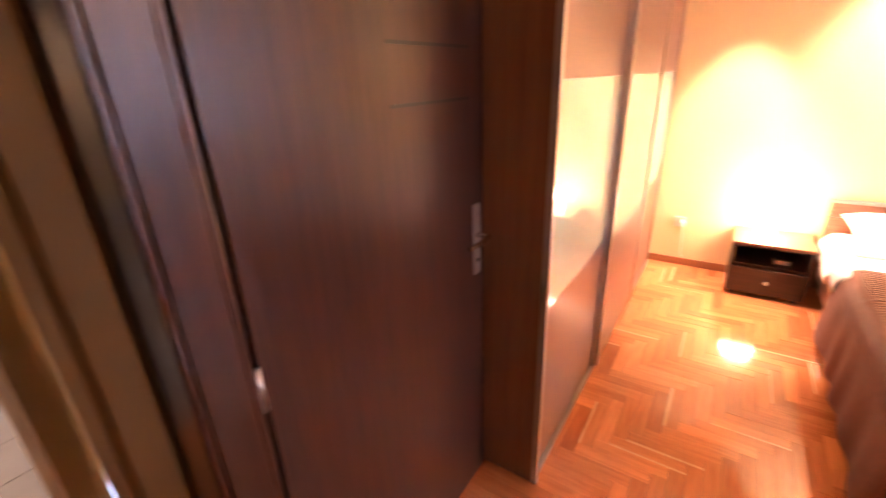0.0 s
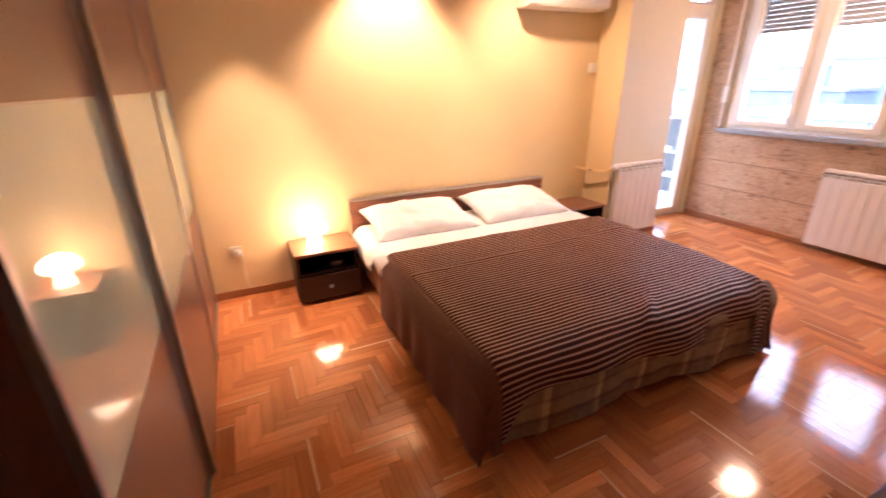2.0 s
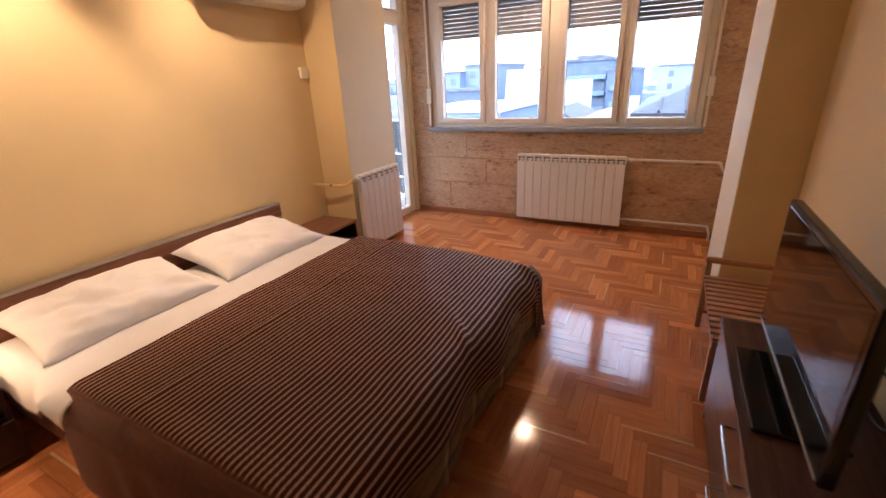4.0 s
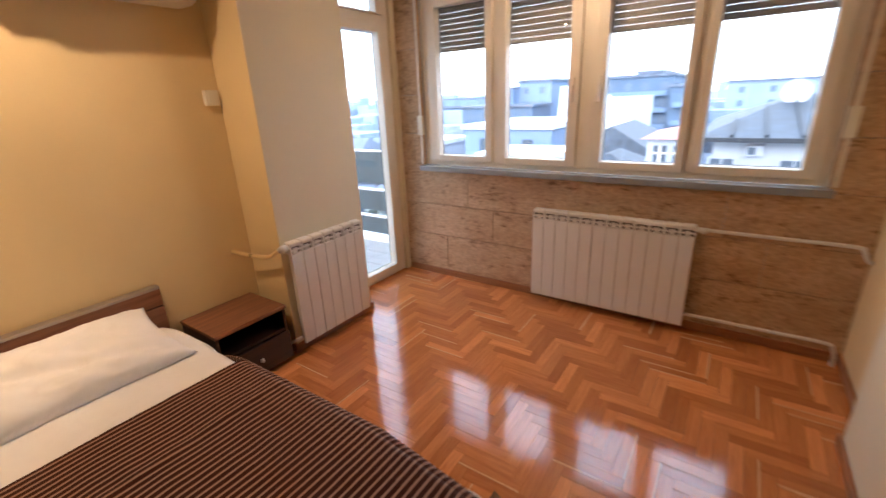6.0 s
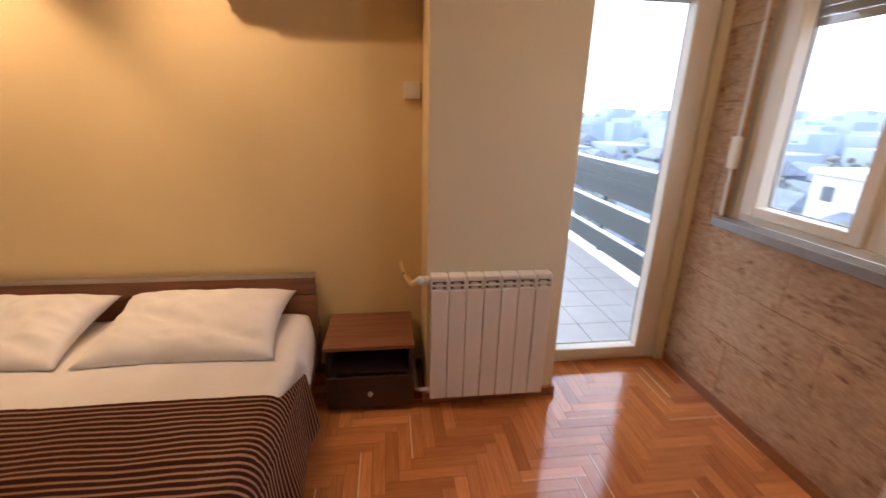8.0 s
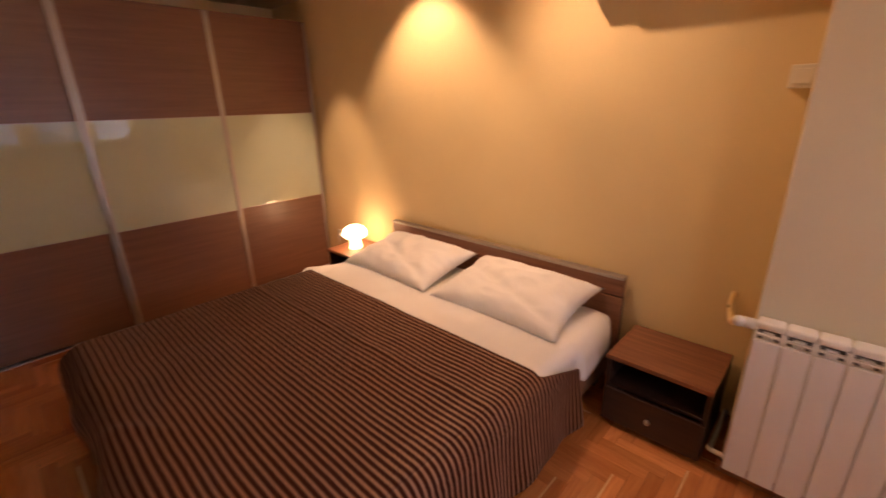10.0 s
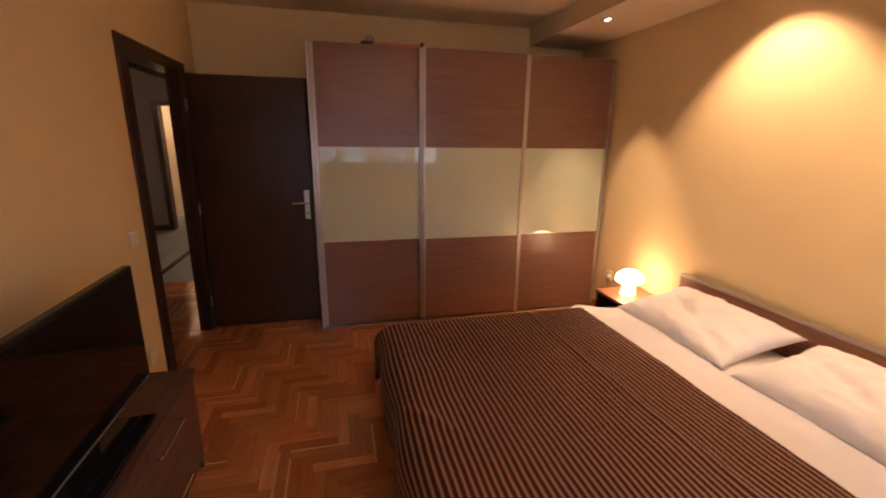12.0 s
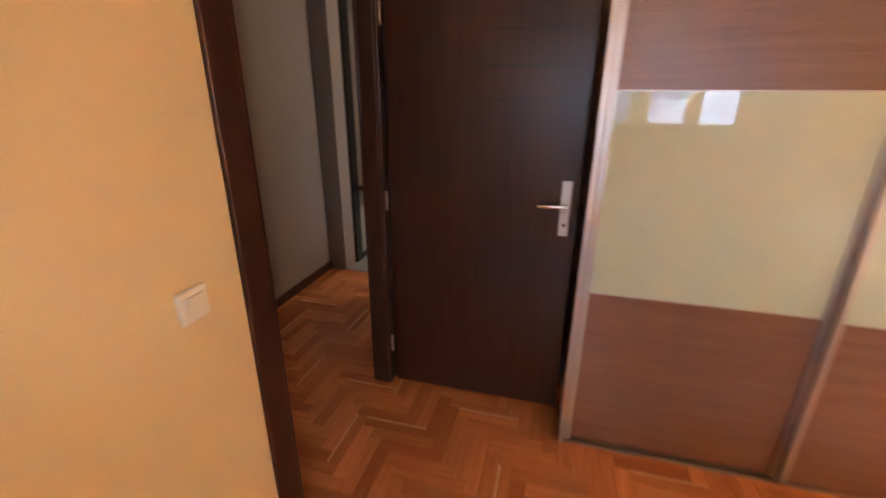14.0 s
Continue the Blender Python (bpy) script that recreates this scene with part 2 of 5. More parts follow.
def plaid_cloth():
    m, t, p = nodes_of("plaid_blanket")
    uv = t.nodes.new("ShaderNodeUVMap")
    sep = t.nodes.new("ShaderNodeSeparateXYZ")
    link(t, uv.outputs[0], sep.inputs[0])
    fx = calc(t, "FRACT", calc(t, "DIVIDE", sep.outputs[0], 0.31))
    fz = calc(t, "FRACT", calc(t, "DIVIDE", sep.outputs[1], 0.20))
    a = ramp(t, fx, [(0.0, (0.78, 0.74, 0.70)), (0.10, (1.0, 1.0, 1.0)), (0.80, (1.0, 1.0, 1.0)), (0.86, (1.7, 1.75, 1.8)), (0.93, (1.7, 1.75, 1.8)), (0.97, (0.78, 0.74, 0.70))])
    b = ramp(t, fz, [(0.0, (0.16, 0.09, 0.052)), (0.12, (0.30, 0.20, 0.115)), (0.45, (0.33, 0.225, 0.13)), (0.55, (0.15, 0.08, 0.046)), (0.68, (0.24, 0.15, 0.085)), (0.92, (0.26, 0.165, 0.095))])
    col = mixed(t, 1.0, a, b, "MULTIPLY")
    link(t, mixed(t, 0.6, col, noise_col(t), "MULTIPLY"), p.inputs["Base Color"])
    p.inputs["Roughness"].default_value = 0.92
    bump(t, p, noise_tex(t, coords(t), 260, 2), 0.4, 0.004)
    return m


def noise_col(t):
    return ramp(t, noise_tex(t, coords(t), 30, 3), [(0.3, (0.5, 0.48, 0.46)), (0.7, (1.0, 1.0, 1.0))])


def glowing(name, color, strength):
    m, t, p = nodes_of(name)
    p.inputs["Base Color"].default_value = (0.9, 0.85, 0.75, 1)
    p.inputs["Roughness"].default_value = 0.3
    p.inputs["Emission Color"].default_value = (*color, 1)
    p.inputs["Emission Strength"].default_value = strength
    return m


def clear_glass(name):
    m, t, p = nodes_of(name)
    p.inputs["Base Color"].default_value = (0.97, 0.99, 1.0, 1)
    p.inputs["Roughness"].default_value = 0.0
    p.inputs["Transmission Weight"].default_value = 1.0
    p.inputs["IOR"].default_value = 1.45
    return m


M["stone"] = stone_material()
M["sheet"] = cloth("white_bed_linen", (0.84, 0.82, 0.80), folds=0.9)
M["mattress"] = cloth("mattress_cloth", (0.74, 0.70, 0.64))
M["stripes"] = striped_cloth()
M["plaid"] = plaid_cloth()
M["lamp_cap"] = glowing("lit_lamp_cap", (1.0, 0.70, 0.38), LAMP)
M["lamp_stem"] = glowing("lit_lamp_stem", (1.0, 0.60, 0.27), LAMP * 0.45)
M["bulb"] = glowing("halogen_bulb", (1.0, 0.78, 0.5), 24.0)
M["hall_glow"] = glowing("fill_lamp_glass", (1.0, 0.73, 0.44), 8.0)
M["ceiling_glow"] = glowing("lit_ceiling_glass", (1.0, 0.73, 0.44), CEIL)
M["glass"] = clear_glass("window_glass")

# ---- mesh helpers ----


def block(bm, x0, y0, z0, x1, y1, z1, bevel=0.0, seg=2, m=None):
    """A box added to bm, its edges rounded."""
    t = bmesh.new()
    vs = [t.verts.new((x, y, z)) for x in (x0, x1) for y in (y0, y1) for z in (z0, z1)]
    for f in ((0, 1, 3, 2), (4, 6, 7, 5), (0, 4, 5, 1), (2, 3, 7, 6), (0, 2, 6, 4), (1, 5, 7, 3)):
        t.faces.new([vs[i] for i in f])
    if bevel:
        bmesh.ops.bevel(t, geom=t.edges[:], offset=bevel, segments=seg, affect="EDGES", profile=0.5)
    join(bm, t, m)


def join(bm, t, m=None):
    if m is not None:
        bmesh.ops.transform(t, matrix=m, verts=t.verts)
    me = bpy.data.meshes.new("scratch")
    t.to_mesh(me)
    t.free()
    bm.from_mesh(me)
    bpy.data.meshes.remove(me)


def rod(bm, a, b, r0, r1=None, seg=16):
    """A round bar from a to b."""
    a, b = Vector(a), Vector(b)
    t = bmesh.new()
    bmesh.ops.create_cone(t, cap_ends=True, segments=seg, radius1=r0, radius2=r0 if r1 is None else r1, depth=(b - a).length)
    join(bm, t, Matrix.Translation((a + b) / 2) @ (b - a).to_track_quat("Z", "Y").to_matrix().to_4x4())


def tube(bm, pts, r, seg=10):
    """A bent tube through points."""
    pts = [Vector(p) for p in pts]
    rings = []
    for i, p in enumerate(pts):
        d = (pts[min(i + 1, len(pts) - 1)] - pts[max(i - 1, 0)]).normalized()
        q = d.to_track_quat("Z", "Y")
        rings.append([bm.verts.new(p + q @ Vector((r * math.cos(2 * math.pi * k / seg), r * math.sin(2 * math.pi * k / seg), 0))) for k in range(seg)])
    for a, b in zip(rings, rings[1:]):
        for k in range(seg):
            bm.faces.new((a[k], a[(k + 1) % seg], b[(k + 1) % seg], b[k]))
    bm.faces.new(rings[0][::-1])
    bm.faces.new(rings[-1])


def smooth_path(pts, n=8):
    """Points along a soft curve through the given ones."""
    pts = [Vector(p) for p in pts]
    out = []
    for i in range(len(pts) - 1):
        p0, p1, p2, p3 = pts[max(i - 1, 0)], pts[i], pts[i + 1], pts[min(i + 2, len(pts) - 1)]
        for k in range(n):
            s = k / n
            out.append(0.5 * (2 * p1 + (p2 - p0) * s + (2 * p0 - 5 * p1 + 4 * p2 - p3) * s * s + (3 * p1 - p0 - 3 * p2 + p3) * s ** 3))
    return out + [pts[-1]]


def lathe(bm, profile, at, seg=40):
    """A turned shape from (radius, height) pairs."""
    rings = [[bm.verts.new((at[0] + r * math.cos(2 * math.pi * k / seg), at[1] + r * math.sin(2 * math.pi * k / seg), at[2] + h)) for k in range(seg)] for r, h in profile]
    for a, b in zip(rings, rings[1:]):
        for k in range(seg):
            bm.faces.new((a[k], a[(k + 1) % seg], b[(k + 1) % seg], b[k]))
    bm.faces.new(rings[0][::-1])
    bm.faces.new(rings[-1])


def mesh_object(name, bm, material, smooth=False):
    me = bpy.data.meshes.new(name)
    bmesh.ops.recalc_face_normals(bm, faces=bm.faces)
    bm.to_mesh(me)
    bm.free()
    me.materials.append(material)
    if smooth:
        for poly in me.polygons:
            poly.use_smooth = True
    return new(name, me)


def part(name, bm, material, parent, label="", smooth=False):
    ob = mesh_object(name, bm, material, smooth)
    ob.parent = parent
    ob.matrix_parent_inverse = parent.matrix_basis.inverted()
    if label:
        ob["label"] = label
    return ob


def boxes(name, material, parent, *bs, bevel=0.0, label="", smooth=False):
    bm = bmesh.new()
    for b in bs:
        block(bm, *b, bevel=bevel)
    return part(name, bm, material, parent, label, smooth)


def thing(name, base, label, category, group="", kind=""):
    ob = new(name)
    ob.location = base
    ob.empty_display_size = 0.1
    return tagged(ob, label, category, group, kind)


def structure(name, material, label, category, *bs, bevel=0.0):
    bm = bmesh.new()
    for b in bs:
        block(bm, *b, bevel=bevel)
    return tagged(mesh_object(name, bm, material), label, category, kind="structure")


def grid_sheet(name, fn, nu, nv, material, thick=0.004, uv=None):
    """A cloth sheet: fn(u, v) gives the place, u and v from 0 to 1."""
    verts = [fn(i / nu, j / nv) for j in range(nv + 1) for i in range(nu + 1)]
    faces = [(j * (nu + 1) + i, j * (nu + 1) + i + 1, (j + 1) * (nu + 1) + i + 1, (j + 1) * (nu + 1) + i) for j in range(nv) for i in range(nu)]
    me = bpy.data.meshes.new(name)
    me.from_pydata([tuple(v) for v in verts], [], faces)
    layer = me.uv_layers.new(name="UVMap")
    for poly in me.polygons:
        poly.use_smooth = True
        for li in poly.loop_indices:
            k = me.loops[li].vertex_index
            i, j = k % (nu + 1), k // (nu + 1)
            layer.data[li].uv = uv(i / nu, j / nv) if uv else (i / nu, j / nv)
    me.materials.append(material)
    ob = new(name, me)
    mod = ob.modifiers.new("thickness", "SOLIDIFY")
    mod.thickness, mod.offset = thick, -1
    return ob

# ---- the room ----
HEAD_Y, SOUTH_Y, WEST_X, EAST_X, CEIL_Z, SOFFIT_Z = 4.0, 0.50, -0.62, 5.15, 2.60, 2.44
BAY_Y = 0.70  # south wall of the window bay

structure("wall_north", M["wall"], "yellow painted wall behind the bed", "wall",
          (WEST_X - 0.2, HEAD_Y, 0, 4.27, HEAD_Y + 0.25, 2.8), (5.09, HEAD_Y, 0, 5.42, HEAD_Y + 0.055, 2.8), (4.27, HEAD_Y, 2.50, 5.09, HEAD_Y + 0.25, 2.8))
structure("wall_west", M["wall"], "yellow painted wall behind the wardrobe", "wall", (WEST_X - 0.2, 0.38, 0, WEST_X, HEAD_Y, 2.8))
structure("wall_south", M["wall"], "yellow painted wall beside the doorway", "wall",
          (0.67, 0.40, 0, 3.56, SOUTH_Y, 2.8), (WEST_X, 0.43, 0, -0.22, SOUTH_Y, 2.8), (-0.22, 0.40, 2.045, 0.67, SOUTH_Y, 2.8))
structure("wall_east", M["concrete"], "outer wall that holds the window", "wall",
          (EAST_X + 0.02, 0.45, 0, 5.42, HEAD_Y, 1.0), (EAST_X + 0.02, 0.45, 2.36, 5.42, HEAD_Y, 2.8),
          (EAST_X + 0.02, 0.45, 1.0, 5.42, 0.955, 2.36), (EAST_X + 0.02, 3.70, 1.0, 5.42, HEAD_Y, 2.36))
structure("wall_bay", M["wall"], "yellow side wall of the window bay", "wall", (4.32, 0.45, 0, EAST_X + 0.02, BAY_Y, 2.8))


def pillar(name, x0, y0, x1, y1, front_low):
    bm = bmesh.new()
    block(bm, x0, y0, 0, x1, y1, 2.8, bevel=0.006)
    ob = tagged(mesh_object(name, bm, M["wall"]), "wall pillar with cream front and yellow sides", "pillar", kind="structure")
    ob.data.materials.append(M["cream"])
    for p in ob.data.polygons:
        if (front_low and p.normal.y < -0.7) or (not front_low and p.normal.y > 0.7):
            p.material_index = 1


pillar("wall_pillar_1", 3.54, 3.66, 4.265, HEAD_Y, True)
pillar("wall_pillar_2", 3.56, 0.45, 4.32, 0.80, False)

structure("ceiling", M["ceiling"], "plain warm white painted ceiling", "ceiling", (-0.9, 0.38, CEIL_Z, 5.45, 4.3, CEIL_Z + 0.2))
structure("soffit", M["ceiling"], "lowered plaster soffit with spotlights above the bed", "soffit", (WEST_X, 3.42, SOFFIT_Z, 3.54, HEAD_Y, CEIL_Z))

# skirting boards, butted end to end
SK = 0.06
for i, b in enumerate([(WEST_X, HEAD_Y - 0.014, 0, 3.54, HEAD_Y, SK), (3.526, 3.646, 0, 3.54, HEAD_Y - 0.014, SK), (3.54, 3.646, 0, 4.279, 3.66, SK),
                       (4.265, 3.66, 0, 4.279, 3.93, SK), (0.77, SOUTH_Y, 0, 3.546, SOUTH_Y + 0.014, SK),
                       (3.546, SOUTH_Y + 0.014, 0, 3.56, 0.814, SK), (3.56, 0.80, 0, 4.334, 0.814, SK), (4.32, BAY_Y + 0.014, 0, 4.334, 0.80, SK),
                       (4.334, BAY_Y, 0, EAST_X, BAY_Y + 0.014, SK), (EAST_X - 0.014, BAY_Y + 0.014, 0, EAST_X, 3.93, SK),
                       (WEST_X, SOUTH_Y, 0, -0.31, SOUTH_Y + 0.014, SK)]):
    structure(f"baseboard_{i + 1}", M["skirting"], "reddish brown wooden skirting board", "baseboard", b, bevel=0.003)

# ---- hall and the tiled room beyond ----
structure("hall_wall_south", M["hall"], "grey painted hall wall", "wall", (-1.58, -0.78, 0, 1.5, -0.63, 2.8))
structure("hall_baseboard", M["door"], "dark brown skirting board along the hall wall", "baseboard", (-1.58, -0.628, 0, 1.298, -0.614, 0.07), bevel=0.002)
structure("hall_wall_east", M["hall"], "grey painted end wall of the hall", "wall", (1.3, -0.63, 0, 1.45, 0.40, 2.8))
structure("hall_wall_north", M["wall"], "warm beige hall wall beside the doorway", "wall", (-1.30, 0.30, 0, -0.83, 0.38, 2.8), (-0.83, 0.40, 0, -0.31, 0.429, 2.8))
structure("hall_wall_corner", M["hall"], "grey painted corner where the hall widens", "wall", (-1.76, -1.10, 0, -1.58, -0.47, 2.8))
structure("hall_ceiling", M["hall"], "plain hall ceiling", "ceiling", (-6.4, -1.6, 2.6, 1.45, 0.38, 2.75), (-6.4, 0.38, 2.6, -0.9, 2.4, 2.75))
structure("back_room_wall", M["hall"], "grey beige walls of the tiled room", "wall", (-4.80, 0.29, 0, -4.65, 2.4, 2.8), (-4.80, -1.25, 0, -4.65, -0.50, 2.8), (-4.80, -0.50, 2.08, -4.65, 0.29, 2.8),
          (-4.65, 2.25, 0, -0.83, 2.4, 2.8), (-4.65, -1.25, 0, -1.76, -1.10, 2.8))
structure("back_baseboard", M["door"], "dark skirting board in the tiled room", "baseboard", (-4.65, 0.29, 0, -4.636, 2.25, 0.09), bevel=0.002)
structure("side_room_wall", M["cream"], "cream walls of the lit side room", "wall", (-6.4, -1.25, 0, -6.25, 1.4, 2.8), (-6.25, 1.25, 0, -4.80, 1.4, 2.8), (-6.25, -1.25, 0, -4.80, -1.10, 2.8))
fl = thing("tiled_floor", (-2.7, 0.5, -0.01), "pale stone-coloured floor tiles", "floor", kind="structure")
boxes("grout_bed", M["grout"], fl, (-6.25, -1.10, -0.05, -1.58, 2.25, -0.008))
for i in range(15):
    for j in range(9):
        x, y = -6.232 + i * 0.31, -0.50 + j * 0.31
        bm = bmesh.new()
        block(bm, x, y, -0.01, x + 0.305, y + 0.305, 0.0, bevel=0.002, seg=1)
        part("floor_tile", bm, M["tile"], fl)
fr = thing("door_frame_2", (-4.65, -0.1, 0), "dark wooden door frame of the lit side room", "door frame", kind="structure")
boxes("jamb", M["door"], fr, (-4.81, -0.56, 0, -4.63, -0.48, 2.12), bevel=0.004)
boxes("jamb", M["door"], fr, (-4.81, 0.27, 0, -4.63, 0.35, 2.12), bevel=0.004)
boxes("head", M["door"], fr, (-4.81, -0.48, 2.05, -4.63, 0.27, 2.12), bevel=0.004)

mw = thing("mirror_wardrobe", (-2.6, -0.78, 0), "tall hall wardrobe with a black-framed mirror front", "wardrobe")
boxes("body", M["wenge"], mw, (-3.50, -1.09, 0.0, -1.765, -0.50, 2.30), bevel=0.003)
for a, b in ((-1.88, -1.765), (-3.50, -3.42)):
    boxes("frame_post", M["gloss_black"], mw, (a, -0.50, 0.0, b, -0.445, 2.32), bevel=0.004)
boxes("frame_rail", M["gloss_black"], mw, (-3.42, -0.50, 0.0, -1.88, -0.448, 0.045), bevel=0.003)
boxes("frame_rail", M["gloss_black"], mw, (-3.42, -0.50, 2.26, -1.88, -0.448, 2.32), bevel=0.003)
boxes("mirror", M["mirror"], mw, (-3.42, -0.499, 0.045, -1.88, -0.458, 2.26), label="clear silvered mirror")

# two unseen lamps, added to brighten the tiled room and the side room
for name, place, watts, label in (("hall_lamp", (-1.9, 1.5), HALL, "unseen glass lamp added to light the tiled room"),
                                  ("side_room_lamp", (-5.5, 0.2), HALL * 4.0, "unseen glass lamp added to light the side room")):
    lamp_b = new(name + "_light", bpy.data.lights.new(name + "_light", "POINT"))
    lamp_b.data.energy, lamp_b.data.color, lamp_b.data.shadow_soft_size = watts, (1.0, 0.75, 0.48), 0.12
    lamp_b.location = (*place, 2.3)
    hl = thing(name, (*place, 2.6), label, "lamp")
    bm = bmesh.new()
    lathe(bm, [(0.02, 0.0), (0.15, 0.0), (0.15, -0.03), (0.13, -0.08), (0.05, -0.11)], (*place, 2.60))
    part("glass_dome", bm, M["hall_glow"], hl, smooth=True)

# ---- doorway and open door ----
df = thing("door_frame_1", (0.22, 0.5, 0), "dark brown wooden door frame with trim", "door frame", kind="structure")
boxes("jamb", M["door"], df, (-0.225, 0.427, 0, -0.19, 0.50, 2.015), bevel=0.003)
boxes("jamb", M["door"], df, (0.645, 0.385, 0, 0.675, 0.515, 2.045), bevel=0.003)
boxes("head", M["door"], df, (-0.19, 0.385, 2.015, 0.645, 0.515, 2.045), bevel=0.003)
for y0, y1 in ((0.5, 0.516), (0.370, 0.386)):
    boxes("trim", M["door"], df, (0.66, y0, 0, 0.755, y1, 2.095), bevel=0.004)
    yh = (y0, y1) if y0 > 0.45 else (0.411, 0.427)
    boxes("trim", M["door"], df, (-0.305, yh[0], 0, -0.192, yh[1], 2.025), bevel=0.004)
    boxes("trim", M["door"], df, (-0.305, y0, 2.025, 0.66, y1, 2.095), bevel=0.004)

# dark strip added behind the hinge gap to stand for its shade
boxes("gap_shade_strip", M["groove"], df, (-0.276, 0.517, 0, -0.264, 0.60, 2.03))

dr = thing("interior_door", (-0.2, 0.54, 0.01), "dark brown wooden interior door standing wide open", "door")
X0, X1 = -0.262, -0.222
leaf = boxes("leaf", M["door"], dr, (X0, 0.54, 0.012, X1, 1.385, 2.022), bevel=0.003)
# grooves are not cut: thin dark strips on the faces imitate their shade
for z in (1.47, 1.60, 1.73):
    boxes("groove", M["groove"], leaf, (X0 - 0.0012, 0.96, z - 0.004, X1 + 0.0012, 1.30, z + 0.004))
for side in (1, -1):
    xs = X1 if side > 0 else X0
    plate = boxes("handle_plate", M["steel"], dr, (min(xs, xs + side * 0.008), 1.312, 0.915, max(xs, xs + side * 0.008), 1.352, 1.155), bevel=0.003, label="satin steel handle plate")
    bm = bmesh.new()
    rod(bm, (xs + side * 0.008, 1.332, 1.052), (xs + side * 0.05, 1.332, 1.052), 0.009)
    tube(bm, smooth_path([(xs + side * 0.046, 1.336, 1.052), (xs + side * 0.05, 1.30, 1.053), (xs + side * 0.05, 1.26, 1.051), (xs + side * 0.047, 1.218, 1.050)]), 0.0085)
    part("lever", bm, M["chrome"], plate, "polished door lever", smooth=True)
    bm = bmesh.new()
    rod(bm, (xs + side * 0.007, 1.332, 0.965), (xs + side * 0.0095, 1.332, 0.965), 0.008)
    part("keyhole", bm, M["groove"], plate)
for z in (0.25, 1.02, 1.80):
    bm = bmesh.new()
    rod(bm, (-0.206, 0.524, z - 0.045), (-0.206, 0.524, z + 0.045), 0.008)
    part("hinge", bm, M["steel"], dr, "steel hinge barrel", smooth=True)

# ---- window wall: stone slabs ----
ws = thing("wall_cladding", (5.16, 2.3, 0), "travertine slabs cladding the window wall", "wall cladding", kind="structure")
rows = [0.0, 0.39, 0.68, 1.0, 1.30, 1.62, 1.98, 2.36, 2.60]
for r in range(len(rows) - 1):
    z0, z1 = rows[r], rows[r + 1]
    off = (0.0, 0.47, 0.23, 0.61, 0.12, 0.52, 0.3, 0.0)[r]
    y = BAY_Y - off
    while y < HEAD_Y:
        a, b = max(y, BAY_Y), min(y + 0.93, HEAD_Y - 0.045)
        y += 0.93
        spans = [(a, b)]
        if z0 >= 1.0 and z1 <= 2.36:
            spans = [(a, min(b, 0.955)), (max(a, 3.70), b)]
        for p0, p1 in spans:
            if p1 - p0 > 0.03:
                bm = bmesh.new()
                d = random.uniform(0, 0.004)
                block(bm, EAST_X - d, p0 + 0.0015, z0 + 0.0015, EAST_X + 0.019, p1 - 0.0015, z1 - 0.0015, bevel=0.003, seg=1)
                part("stone_slab", bm, M["stone"], ws)

# window with four sashes
wd = thing("window_1", (5.22, 2.32, 1.03), "cream white PVC window with four sashes", "window", kind="structure")
FX0, FX1 = 5.19, 5.27
WY0, WY1, WZ0, WZ1 = 0.955, 3.70, 1.03, 2.36
boxes("window_frame", M["pvc"], wd, (FX0, WY0, WZ0, FX1, WY0 + 0.055, WZ1), bevel=0.004)
boxes("window_frame", M["pvc"], wd, (FX0, WY1 - 0.055, WZ0, FX1, WY1, WZ1), bevel=0.004)
boxes("window_frame", M["pvc"], wd, (FX0, WY0 + 0.055, WZ0, FX1, WY1 - 0.055, WZ0 + 0.035), bevel=0.004)
boxes("window_frame", M["pvc"], wd, (FX0, WY0 + 0.055, WZ1 - 0.045, FX1, WY1 - 0.055, WZ1), bevel=0.004)
for a, b in ((2.275, 2.365), (2.998, 3.042), (1.638, 1.672)):
    boxes("mullion", M["pvc"], wd, (FX0 + 0.005, a, WZ0 + 0.035, FX1, b, WZ1 - 0.045), bevel=0.004)
SASH = [(3.042, 3.645, 3.105, 3.56), (2.365, 2.998, 2.445, 2.925), (1.672, 2.275, 1.725, 2.195), (1.01, 1.638, 1.083, 1.585)]
for y0, y1, g0, g1 in SASH:
    x0, x1, z0, z1, gz0, gz1 = 5.175, 5.262, WZ0 + 0.037, WZ1 - 0.047, 1.118, 2.262
    sash = boxes("sash", M["pvc"], wd, (x0, y0 + 0.002, z0, x1, g0, z1), (x0, g1, z0, x1, y1 - 0.002, z1), (x0, g0, z0, x1, g1, gz0), (x0, g0, gz1, x1, g1, z1), bevel=0.005)
    boxes("gasket", M["black"], sash, (x1 - 0.012, g0 - 0.001, gz0, x1 - 0.006, g0 + 0.004, gz1), (x1 - 0.012, g1 - 0.004, gz0, x1 - 0.006, g1 + 0.001, gz1),
          (x1 - 0.012, g0 + 0.004, gz0 - 0.001, x1 - 0.006, g1 - 0.004, gz0 + 0.004), (x1 - 0.012, g0 + 0.004, gz1 - 0.004, x1 - 0.006, g1 - 0.004, gz1 + 0.001))
    pane = boxes("pane", M["glass"], sash, (x1 - 0.022, g0 - 0.004, gz0 - 0.004, x1 - 0.016, g1 + 0.004, gz1 + 0.004))
    pane.visible_shadow = False
for y in (2.32 + 0.09, 2.32 - 0.09):
    hd = boxes("sash_handle", M["pvc"], wd, (5.160, y - 0.012, 1.60, 5.176, y + 0.012, 1.68), bevel=0.003)
    boxes("grip", M["pvc"], hd, (5.135, y - 0.009, 1.52, 5.160, y + 0.009, 1.63), bevel=0.004)
